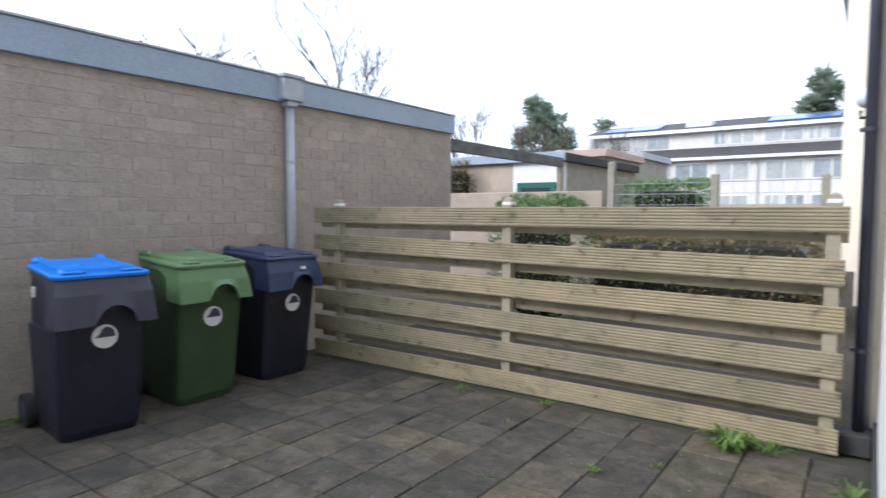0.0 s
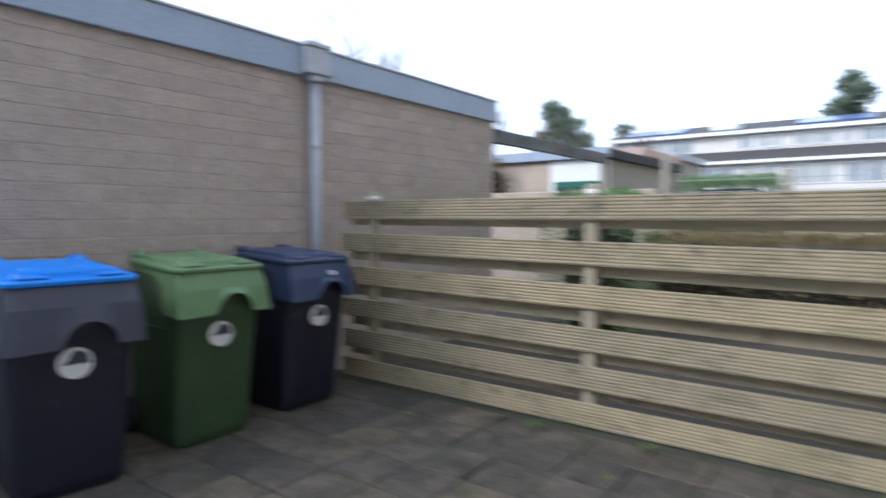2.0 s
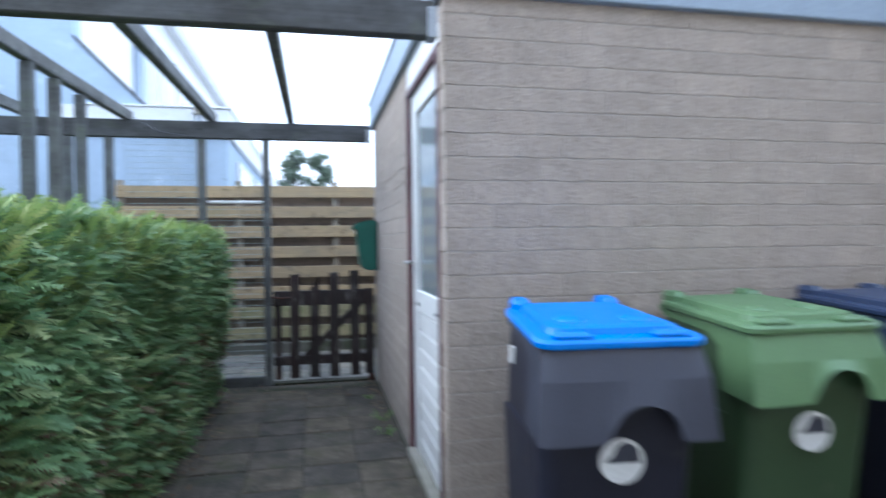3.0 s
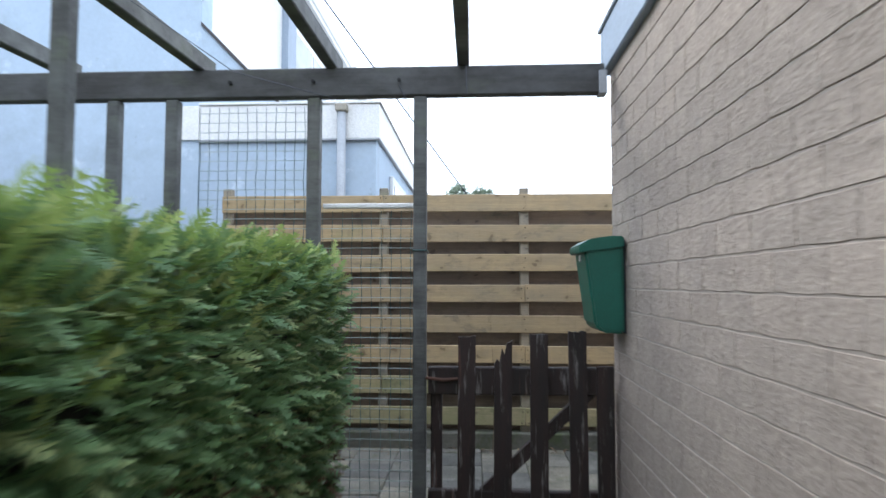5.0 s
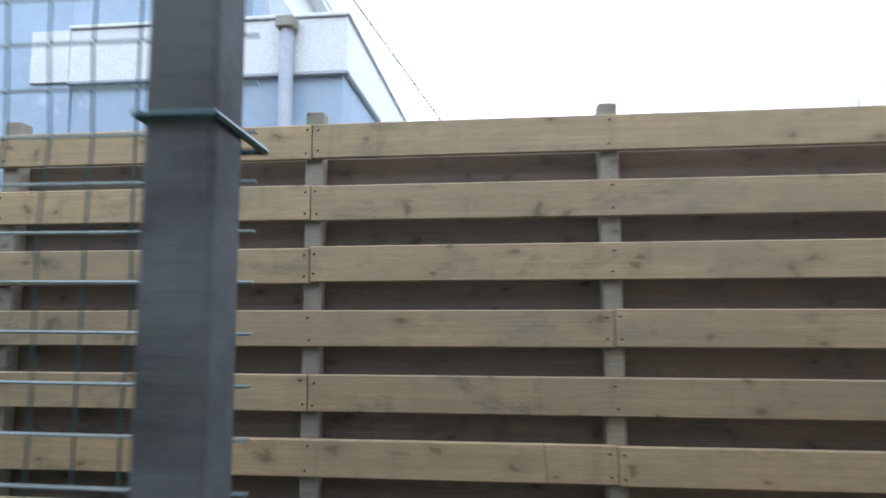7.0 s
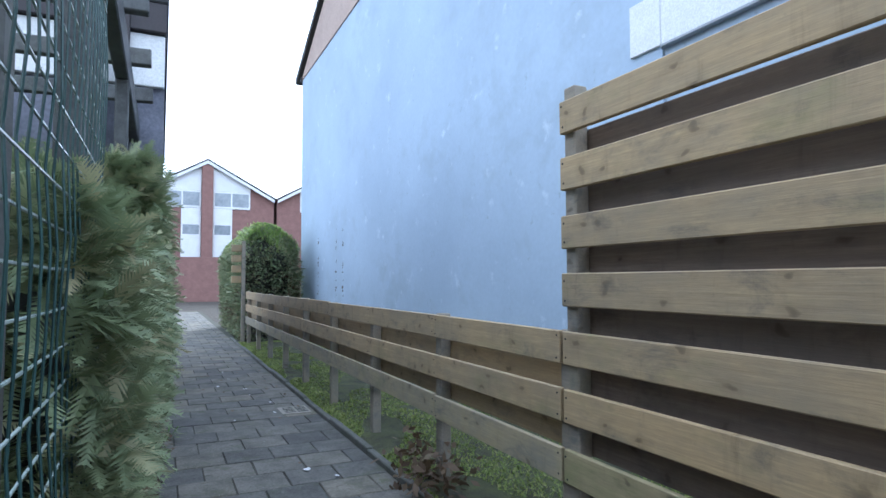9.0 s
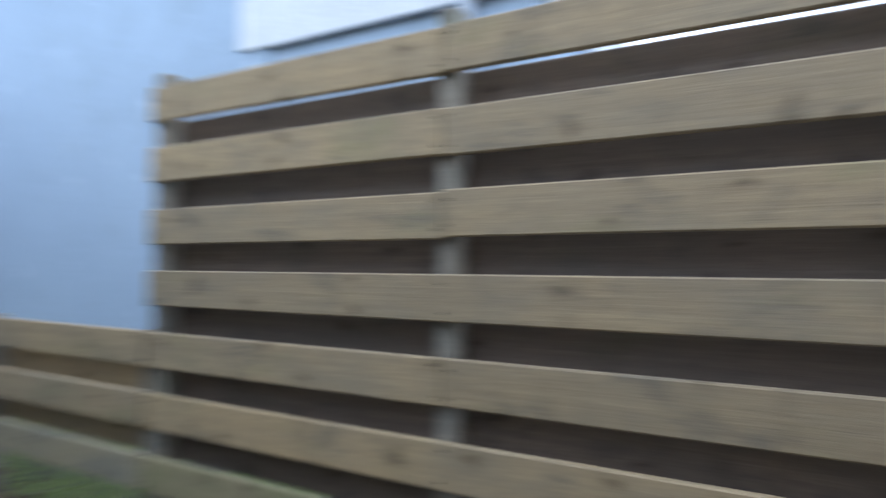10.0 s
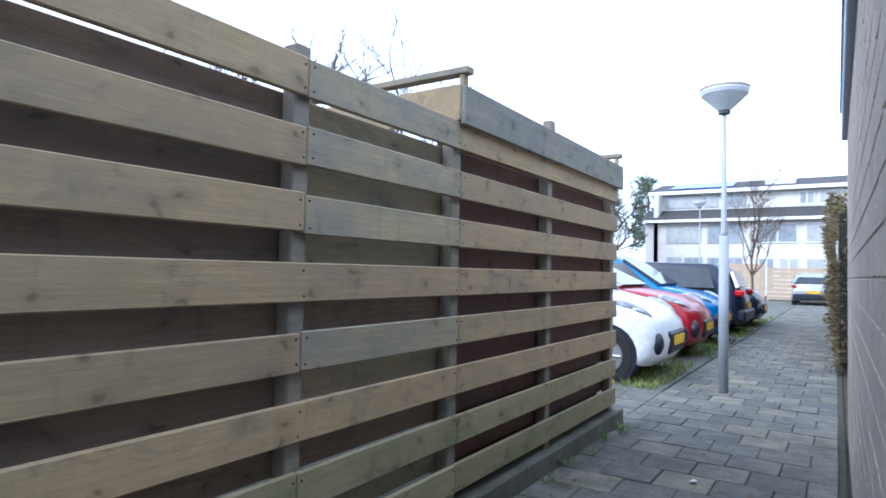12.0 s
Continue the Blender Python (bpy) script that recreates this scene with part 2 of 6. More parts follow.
M["plastic_blue"] = plain("plastic_blue", (0.005, 0.185, 0.68), (0.005, 0.17, 0.62), 4, 200, 0.38, relief=0.04)
M["plastic_navy"] = plain("plastic_navy", (0.030, 0.048, 0.105), (0.025, 0.040, 0.088), 4, 200, 0.42, relief=0.05)
M["plastic_green"] = plain("plastic_green", (0.118, 0.205, 0.088), (0.098, 0.175, 0.075), 4, 200, 0.42, relief=0.05, spots=(((0.16, 0.20, 0.13), 0.62, 0.80, 6.0),))
M["plastic_dkgreen"] = plain("plastic_dkgreen", (0.042, 0.076, 0.032), (0.034, 0.062, 0.027), 4, 200, 0.45, relief=0.05, spots=(((0.10, 0.105, 0.075), 0.62, 0.78, 5.0),))
M["mail_green"] = plain("mail_green", (0.012, 0.12, 0.085), (0.010, 0.10, 0.07), 3, 150, 0.38, relief=0.04)
M["wire_green"] = plain("wire_green", (0.038, 0.088, 0.085), (0.026, 0.06, 0.06), 5, 200, 0.3, relief=0)
# mesh green lightened with the sky's sheen, for the horizontal wires
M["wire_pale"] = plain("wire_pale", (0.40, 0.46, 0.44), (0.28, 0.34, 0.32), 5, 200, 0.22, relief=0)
M["rust"] = plain("rust", (0.10, 0.045, 0.03), (0.05, 0.028, 0.02), 9, 120, 0.8, relief=0.3)
M["steel"] = plain("steel", (0.5, 0.5, 0.5), (0.4, 0.4, 0.4), 5, 200, 0.35, relief=0.02, metal=1.0)
M["sticker"] = plain("sticker", (0.75, 0.75, 0.74), (0.66, 0.66, 0.65), 6, 150, 0.5, relief=0)
M["roof_tile"] = plain("roof_tile", (0.07, 0.066, 0.064), (0.045, 0.043, 0.042), 2, 30, 0.8, relief=0.3)
M["bitumen"] = plain("bitumen", (0.06, 0.06, 0.062), (0.045, 0.045, 0.047), 2, 60, 0.9, relief=0.3)
M["red_brick"] = plain("red_brick", (0.30, 0.165, 0.14), (0.23, 0.125, 0.105), 3, 60, 0.9, relief=0.3)


def glass_mat(name, tint, rough=0.03, trans=1.0):
    m, n, l, b = node_mat(name)
    b.inputs["Base Color"].default_value = (*tint, 1)
    b.inputs["Roughness"].default_value = rough
    b.inputs["Transmission Weight"].default_value = trans
    b.inputs["IOR"].default_value = 1.45
    return m


M["glass"] = glass_mat("glass", (0.9, 0.94, 0.95))
M["frosted"] = glass_mat("frosted", (0.50, 0.56, 0.58), 0.10, 0.6)
M["lamp_glass"] = plain("lamp_glass", (0.40, 0.42, 0.45), (0.20, 0.21, 0.23), 9, 30, 0.08, 0.15, 0)
M["dark_glass"] = plain("dark_glass", (0.05, 0.06, 0.07), (0.03, 0.04, 0.05), 1, 5, 0.06, 0.1, 0)


def leaf_mat(name, a, b_col, tip):
    m, n, l, b = node_mat(name)
    g = n.new("ShaderNodeNewGeometry")
    v = coords(n, l, (1, 1, 1), False)
    big = noise_tex(n, l, v, 2.2, 4, 0.6)
    c = ramp(n, l, g.outputs["Random Per Island"], (0.0, a), (0.7, b_col), (1.0, tip))
    c = mix(n, l, 0.5, c, ramp(n, l, big, (0.3, grey(0.6)), (0.7, grey(1.3))), "MULTIPLY")
    l.new(c, b.inputs["Base Color"])
    b.inputs["Roughness"].default_value = 0.6
    tr = n.new("ShaderNodeBsdfTranslucent")
    l.new(c, tr.inputs["Color"])
    ms = n.new("ShaderNodeMixShader")
    ms.inputs[0].default_value = 0.3
    l.new(b.outputs[0], ms.inputs[1])
    l.new(tr.outputs[0], ms.inputs[2])
    l.new(ms.outputs[0], n["Material Output"].inputs["Surface"])
    return m


M["conifer"] = leaf_mat("conifer", (0.11, 0.205, 0.085), (0.19, 0.30, 0.12), (0.35, 0.41, 0.17))
# yellow-green of young growth, with the sunlit look of hedge tops put in
M["conifer_tip"] = leaf_mat("conifer_tip", (0.22, 0.33, 0.09), (0.31, 0.41, 0.12), (0.44, 0.47, 0.17))
M["conifer_blue"] = leaf_mat("conifer_blue", (0.195, 0.245, 0.125), (0.285, 0.335, 0.175), (0.42, 0.385, 0.22))
M["moss"] = leaf_mat("moss", (0.16, 0.22, 0.05), (0.26, 0.31, 0.07), (0.38, 0.37, 0.13))
M["weed"] = leaf_mat("weed", (0.09, 0.17, 0.03), (0.14, 0.24, 0.05), (0.23, 0.31, 0.09))
M["dead_leaf"] = leaf_mat("dead_leaf", (0.09, 0.055, 0.03), (0.14, 0.09, 0.05), (0.2, 0.15, 0.09))
M["hedge_brown"] = leaf_mat("hedge_brown", (0.15, 0.11, 0.06), (0.22, 0.17, 0.085), (0.26, 0.26, 0.10))
# pine greens lightened to carry the aerial haze of distance
M["pine"] = leaf_mat("pine", (0.19, 0.24, 0.18), (0.26, 0.32, 0.24), (0.34, 0.38, 0.28))
M["bark"] = plain("bark", (0.13, 0.10, 0.075), (0.07, 0.055, 0.045), 6, 60, 0.95, relief=0.6)


# ---- building helpers ----
def box(bm, x0, x1, y0, y1, z0, z1, bev=0.0):
    vs = [bm.verts.new((x, y, z)) for x in (x0, x1) for y in (y0, y1) for z in (z0, z1)]
    for f in ((0, 1, 3, 2), (4, 6, 7, 5), (0, 4, 5, 1), (2, 3, 7, 6), (0, 2, 6, 4), (1, 5, 7, 3)):
        bm.faces.new([vs[i] for i in f])
    if bev:
        es = {e for v in vs for e in v.link_edges}
        bmesh.ops.bevel(bm, geom=list(es), offset=bev, segments=1, affect="EDGES")
    return vs


def boxes(*dims, bev=0.0):
    bm = bmesh.new()
    for d in dims:
        box(bm, *d, bev=bev)
    return bm


def prism(bm, pts, axis, a, b):
    """A closed outline, given in the two other axes, drawn out along an axis from a to b."""
    def at(p, q):
        return {"x": (q, p[0], p[1]), "y": (p[0], q, p[1]), "z": (p[0], p[1], q)}[axis]
    lo = [bm.verts.new(at(p, a)) for p in pts]
    hi = [bm.verts.new(at(p, b)) for p in pts]
    k = len(pts)
    for i in range(k):
        bm.faces.new((lo[i], lo[(i + 1) % k], hi[(i + 1) % k], hi[i]))
    bm.faces.new(lo[::-1])
    bm.faces.new(hi)
    bmesh.ops.recalc_face_normals(bm, faces=bm.faces)


def tube(bm, points, r, sides=8, r_end=None, cap=True):
    """A round bar through points, thinning to r_end."""
    pts = [Vector(p) for p in points]
    rings = []
    k = len(pts)
    for i, p in enumerate(pts):
        d = (pts[min(i + 1, k - 1)] - pts[max(i - 1, 0)]).normalized()
        up = Vector((0, 0, 1)) if abs(d.z) < 0.95 else Vector((1, 0, 0))
        u = d.cross(up).normalized()
        w = d.cross(u)
        rr = r if r_end is None else r + (r_end - r) * i / max(1, k - 1)
        rings.append([bm.verts.new(p + (u * math.cos(a) + w * math.sin(a)) * rr) for a in (2 * math.pi * s / sides for s in range(sides))])
    for a, b in zip(rings, rings[1:]):
        for s in range(sides):
            bm.faces.new((a[s], a[(s + 1) % sides], b[(s + 1) % sides], b[s]))
    if cap and sides > 2:
        bm.faces.new(rings[0][::-1])
        bm.faces.new(rings[-1])


def loft(bm, rings, cap=True):
    """Skins a row of closed rings of equal count."""
    vr = [[bm.verts.new(p) for p in r] for r in rings]
    k = len(vr[0])
    for a, b in zip(vr, vr[1:]):
        for s in range(k):
            bm.faces.new((a[s], a[(s + 1) % k], b[(s + 1) % k], b[s]))
    if cap:
        bm.faces.new(vr[0][::-1])
        bm.faces.new(vr[-1])
    bmesh.ops.recalc_face_normals(bm, faces=bm.faces)


def mesh_of(name, bm, material, smooth=False):
    me = bpy.data.meshes.new(name)
    bm.to_mesh(me)
    bm.free()
    me.materials.append(material)
    if smooth:
        for p in me.polygons:
            p.use_smooth = True
    return me


def part(name, bm, material, parent, label="", at=None, smooth=False):
    """One mesh object under a thing or under a part. bm: a bmesh, or a mesh to share."""
    me = bm if isinstance(bm, bpy.types.Mesh) else mesh_of(name, bm, material, smooth)
    ob = new(name, me)
    ob.parent = parent
    if at is not None:
        ob.matrix_basis = at
    if label:
        tagged(ob, label)
    return ob


def thing(name, label, category, at=None, group="", kind=""):
    ob = new(name)
    ob.empty_display_size = 0.1
    if at is not None:
        ob.matrix_basis = at
    return tagged(ob, label, category, group, kind)


def solid(name, bm, material, label, category, group="", kind="", at=None, smooth=False):
    ob = new(name, mesh_of(name, bm, material, smooth))
    if at is not None:
        ob.matrix_basis = at
    return tagged(ob, label, category, group, kind)


# ---- ground ----
def ground_sheet():
    bm = bmesh.new()
    bmesh.ops.create_grid(bm, x_segments=40, y_segments=40, size=600)
    for v in bm.verts:
        v.co.z = -0.03
    solid("ground", bm, M["soil"], "dark bare earth beneath and around the paving", "ground", kind="structure")


ground_sheet()




# ---- brick shed ----
SX0, SX1, SY0, SY1, STOP = 2.0, 6.98, 5.47, 8.56, 2.28
shed = thing("shed", "flat-roofed double garden shed of buff rough-faced brick with grey-blue fascia", "shed")


D0, D1 = 5.60, 6.52


def shed_shell():
    t = 0.10
    for d in ((SX0 + 0.006, SX1 - 0.006, SY0 + 0.006, SY0 + t, -0.03, STOP), (SX0 + 0.006, SX1 - 0.006, SY1 - t, SY1 - 0.006, -0.03, STOP), (SX1 - t, SX1 - 0.006, SY0 + t, SY1 - t, -0.03, STOP),
              (SX0 + 0.006, SX0 + t, SY0 + t, D0, -0.03, STOP), (SX0 + 0.006, SX0 + t, D1, SY1 - t, -0.03, STOP)):
        part("wall", boxes(d), M["mortar"], shed)
    part("roof", boxes((SX0 + 0.02, SX1 - 0.02, SY0 + 0.02, SY1 - 0.02, STOP, STOP + 0.1)), M["bitumen"], shed)
    f, z0, z1 = 0.035, STOP, STOP + 0.22
    for d in ((SX0 - f, SX1 + f, SY0 - f, SY0 + 0.018, z0, z1), (SX0 - f, SX1 + f, SY1 - 0.018, SY1 + f, z0, z1), (SX0 - f, SX0 + 0.018, SY0 + 0.02, SY1 - 0.02, z0, z1), (SX1 - 0.018, SX1 + f, SY0 + 0.02, SY1 - 0.02, z0, z1)):
        part("fascia", boxes(d, bev=0.006), M["fascia"], shed, "grey-blue painted fascia board")
    g = f + 0.012
    for d in ((SX0 - g, SX1 + g, SY0 - g, SY0 + 0.03, z1, z1 + 0.02), (SX0 - g, SX1 + g, SY1 - 0.03, SY1 + g, z1, z1 + 0.02), (SX0 - g, SX0 + 0.03, SY0 + 0.03, SY1 - 0.03, z1, z1 + 0.02), (SX1 - 0.03, SX1 + g, SY0 + 0.03, SY1 - 0.03, z1, z1 + 0.02)):
        part("roof_trim", boxes(d, bev=0.004), M["zinc"], shed, "light metal roof edge trim")


shed_shell()


def shed_door():
    """Door in the wall that faces -x; its hinges are at the shed's corner."""
    d = thing("shed_door", "closed white shed door with frosted pane and grooved lower panel", "door")
    x0, x1 = SX0 - 0.004, SX0 + 0.09
    for e in ((x0, x1, D0 + 0.001, D0 + 0.035, 0, 2.12), (x0, x1, D1 - 0.035, D1 - 0.001, 0, 2.12), (x0, x1, D0 + 0.036, D1 - 0.036, 2.085, 2.12)):
        part("frame", boxes(e, bev=0.004), M["paint_red"], d, "dark red painted door frame")
    part("top_panel", boxes((x0 + 0.01, x1, D0 + 0.001, D1 - 0.001, 2.122, STOP - 0.002), bev=0.003), M["paint_white"], d)
    part("threshold", boxes((x0 - 0.02, x1, D0 + 0.036, D1 - 0.036, 0, 0.045), bev=0.004), M["concrete"], d, "grey stone threshold")
    s0, s1, y0, y1 = SX0 + 0.022, SX0 + 0.062, D0 + 0.038, D1 - 0.038
    p0, p1 = y0 + 0.09, y1 - 0.15
    for e in ((s0, s1, y0, p0, 0.05, 2.082), (s0, s1, p1, y1, 0.05, 2.082), (s0, s1, p0 + 0.001, p1 - 0.001, 1.96, 2.082), (s0, s1, p0 + 0.001, p1 - 0.001, 0.86, 0.975)):
        part("rail", boxes(e, bev=0.004), M["paint_white"], d)
    pane = part("pane", boxes((s0 + 0.014, s0 + 0.02, p0 + 0.001, p1 - 0.001, 0.976, 1.959)), M["frosted"], d, "frosted glass pane")
    for k in range(8):
        z = 0.052 + k * 0.1005
        part("panel_board", boxes((s0 + 0.006, s1 - 0.006, p0 + 0.002, p1 - 0.002, z, z + 0.096), bev=0.006), M["paint_white"], d)
    bm = bmesh.new()
    tube(bm, [(s0 - 0.002, y1 - 0.06, 1.13), (s0 - 0.05, y1 - 0.06, 1.13), (s0 - 0.055, y1 - 0.075, 1.13), (s0 - 0.055, y1 - 0.18, 1.13)], 0.009)
    part("door_handle", bm, M["steel"], d, "chrome lever handle", smooth=True)
    for y in (p0 + 0.06, p1 - 0.02):
        bm = bmesh.new()
        bmesh.ops.create_icosphere(bm, subdivisions=1, radius=0.012, matrix=Matrix.Translation((s0, y, 0.90)))
        part("screw_cap", bm, M["plastic_black"], d)


shed_door()


def downpipe(x, y, ztop, label, mat, r=0.04, hopper=True, z0=0.0):
    d = thing("downpipe", label, "downpipe")
    bm = bmesh.new()
    tube(bm, [(x, y, z0), (x, y, ztop)], r, 14)
    part("pipe", bm, mat, d, smooth=True)
    if hopper:
        bm = bmesh.new()
        box(bm, x - 0.115, x + 0.115, y - 0.07, y + 0.045, ztop, ztop + 0.20, bev=0.01)
        box(bm, x - 0.125, x + 0.125, y - 0.08, y + 0.045, ztop + 0.20, ztop + 0.235, bev=0.005)
        box(bm, x - 0.06, x + 0.06, y - 0.055, y + 0.045, ztop - 0.05, ztop + 0.001, bev=0.008)
        part("hopper", bm, mat, d)
    for z in (0.55, 1.75):
        bm = bmesh.new()
        tube(bm, [(x, y, z - 0.012), (x, y, z + 0.012)], r + 0.005, 14)
        box(bm, x - 0.015, x + 0.015, y, y + 0.05, z - 0.01, z + 0.01)
        part("clamp", bm, mat, d)
    return d


downpipe(4.36, SY0 - 0.05, 2.29, "light grey downpipe with hopper on the shed wall", M["zinc"])


# ---- fences ----
def plank_mesh(name, length, height, thick, material, wob=0.0):
    bm = bmesh.new()
    box(bm, 0, length, 0, thick, 0, height, bev=0.004)
    return mesh_of(name, bm, material)


def slat_fence(label, at, post_x, tops, h, back, post_top, y_post=0.028, post_w=0.068, mats=("fence_pine", "fence_post"), first=0.0, last=0.0, joints=None, nails=True, plank_tone=None):
    """Posts with planks on both faces. Local x runs along the fence, local y away from the viewer's side. joints(row): the posts at which a row's planks meet."""
    f = thing("fence", label, "fence", at)
    bm = bmesh.new()
    box(bm, -post_w / 2, post_w / 2, y_post, y_post + post_w, 0, post_top, bev=0.006)
    post = mesh_of("post", bm, M[mats[1]])
    for x in post_x:
        part("post", post, None, f, at=pose(x, 0, random.uniform(-0.008, 0.008)))
    bm = bmesh.new()
    bmesh.ops.create_circle(bm, cap_ends=True, segments=8, radius=0.0035, matrix=pose(0, -0.0035, 0, 90))
    bmesh.ops.create_circle(bm, cap_ends=True, segments=8, radius=0.0048, matrix=pose(0, -0.001, 0, 90))
    nail = mesh_of("nail", bm, M["rubber"])
    cache = {}
    ends = list(post_x)
    ends[0] -= first
    ends[-1] += last
    for side, rows in ((0, tops), (1, back)):
        for k, z in enumerate(rows):
            stops = joints(k) if joints else range(len(ends))
            for i0, i1 in zip(stops, stops[1:]):
                a, b = ends[i0], ends[i1]
                key = round(b - a - 0.003, 3)
                hh = h + 0.028 * side
                mat = plank_tone(k, i0, side) if plank_tone else mats[0]
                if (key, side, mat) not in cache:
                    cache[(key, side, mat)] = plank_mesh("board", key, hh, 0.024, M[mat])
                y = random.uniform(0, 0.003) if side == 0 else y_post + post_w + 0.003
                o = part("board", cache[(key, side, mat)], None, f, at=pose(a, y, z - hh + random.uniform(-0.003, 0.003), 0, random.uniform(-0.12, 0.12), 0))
                if side == 0 and nails:
                    for q in range(i0, i1 + 1):
                        for dz in (0.025, h - 0.025):
                            dx = 0.02 if q == i0 else (-0.02 if q == i1 else 0.0)
                            part("nail", nail, None, o, at=pose(min(max(ends[q] - a, 0.0), key) + dx + random.uniform(-0.006, 0.006), 0, dz + random.uniform(-0.006, 0.006)))
    return f


F2Y = 10.105
PIT, BH = 0.229, 0.131
f2_tops = [1.899 - PIT * k for k in range(8)]
def tall_wear_shade(row, post, side):
    """Grey planks in the middle panel, algae on the lowest rows, gap shade put into the colour of the brown back
    planks.
    """
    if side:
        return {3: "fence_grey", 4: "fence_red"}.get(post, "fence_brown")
    if row >= 6:
        return "fence_mossy"
    return "fence_grey" if post == 3 else "fence_pine"


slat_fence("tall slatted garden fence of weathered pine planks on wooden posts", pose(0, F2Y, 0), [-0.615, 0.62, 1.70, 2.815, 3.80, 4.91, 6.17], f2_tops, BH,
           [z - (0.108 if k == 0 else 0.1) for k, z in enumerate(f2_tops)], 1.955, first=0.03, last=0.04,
           joints=lambda k: (0, 2, 4, 6) if k in (3, 5, 7) else (0, 1, 3, 4, 6), plank_tone=tall_wear_shade)
low_posts = [-0.66 - 1.22 * k for k in range(9)][::-1]
slat_fence("low three-plank pine fence along the alley", pose(0, F2Y, 0), low_posts, f2_tops[4:7], BH, [f2_tops[4] - 0.1, f2_tops[5] - 0.1], 0.985, first=0.02, last=0.0,
           joints=lambda k: (0, 2, 4, 6, 8) if k % 2 else (0, 1, 3, 5, 7, 8),
           plank_tone=lambda row, post, side: "fence_grey" if row == 2 and not side else "fence_pine")


def ridged_plank(name, length, height, thick, material, wob=0.0):
    """A decking plank with lengthwise grooves on its outer face."""
    n = 7
    pts = [(thick, 0), (thick, height)]
    step = height / n
    for k in range(n):
        z = height - k * step
        pts += [(0.0, z - 0.002), (0.0, z - step + 0.009), (0.006, z - step + 0.007), (0.006, z - step + 0.001)]
    bm = bmesh.new()
    prism(bm, pts, "x", 0, length)
    return mesh_of(name, bm, material)


def garden_fence():
    """Local x runs from the shed towards the house; the planks fan a little."""
    L = 4.05
    f = thing("fence", "chest-high fence of grooved greenish pine decking planks", "fence", pose(4.48, 5.255, 0, 0, 0, -90))
    h = 0.138
    me = ridged_plank("board", L, h, 0.026, M["deck_pine"])
    left, right = (1.341, 1.10, 0.85, 0.605, 0.367, 0.142), (1.337, 1.056, 0.805, 0.556, 0.349, 0.142)
    for k, (a, b) in enumerate(zip(left, right)):
        tilt = math.degrees(math.atan2(a - b, L))
        part("board", me, None, f, at=pose(random.uniform(-0.012, 0.012), random.uniform(0, 0.003), a - h, 0, tilt, 0))
    for a, b in ((1.30, 1.28), (1.03, 0.985), (0.76, 0.715), (0.525, 0.487), (0.295, 0.285)):
        part("board", me, None, f, at=pose(L, 0.026 + 0.072 + 0.029, b - h, 0, -math.degrees(math.atan2(a - b, L)), 180))
    for x in (0.275, 2.0, 3.985):
        bm = bmesh.new()
        rows = [[(sx * w, 0.0625 + sy * w, z) for sx, sy in ((-1, -1), (1, -1), (1, 1), (-1, 1))] for w, z in ((0.0335, 0), (0.0335, 1.375), (0.034, 1.376), (0.026, 1.402), (0.004, 1.412))]
        loft(bm, rows)
        p = part("post", bm, M["deck_post"], f, at=pose(x, 0, 0))
        part("post_cap", boxes((-0.037, 0.037, 0.0255, 0.0995, 1.352, 1.377), bev=0.004), M["sticker"], p, "pale weathered post top")


garden_fence()


# ---- top box, kerb and backing at the fence's street end ----
def fence_top():
    p = thing("planter_frame", "weathered plank box along the top of the tall fence", "planter")
    part("plank", boxes((3.765, 6.24, F2Y - 0.035, F2Y - 0.008, 1.882, 2.065), bev=0.004), M["fence_weathered"], p)
    part("plank", boxes((3.765, 3.79, F2Y - 0.006, F2Y + 1.2, 1.905, 2.075), bev=0.004), M["fence_pine"], p)
    part("plank", boxes((6.215, 6.24, F2Y - 0.006, F2Y + 1.2, 1.905, 2.075), bev=0.004), M["fence_pine"], p)
    for x in (3.815, 6.19):
        part("post", boxes((x - 0.022, x + 0.022, F2Y - 0.004, F2Y + 0.02, 1.90, 2.13), bev=0.003), M["fence_pine"], p)
        part("rail", boxes((x - 0.03, x + 0.03, F2Y - 0.03, F2Y + 1.2, 2.132, 2.165), bev=0.004), M["fence_post"], p)
    part("post", boxes((4.87, 4.93, F2Y + 0.01, F2Y + 0.07, 1.957, 2.15), bev=0.003), M["fence_post"], p)
    solid("backing_panel", boxes((3.82, 6.14, F2Y + 0.135, F2Y + 0.16, 0, 1.95)), M["red_panel"], "red-brown board panel behind the slatted fence", "panel")
    solid("concrete_plinth", boxes((-0.6, 6.30, F2Y - 0.035, F2Y + 0.12, -0.03, 0.115), bev=0.008), M["plinth"], "grey concrete plinth under the tall fence", "plinth", kind="structure")


fence_top()


# ---- house behind the start ----
HY = 1.03


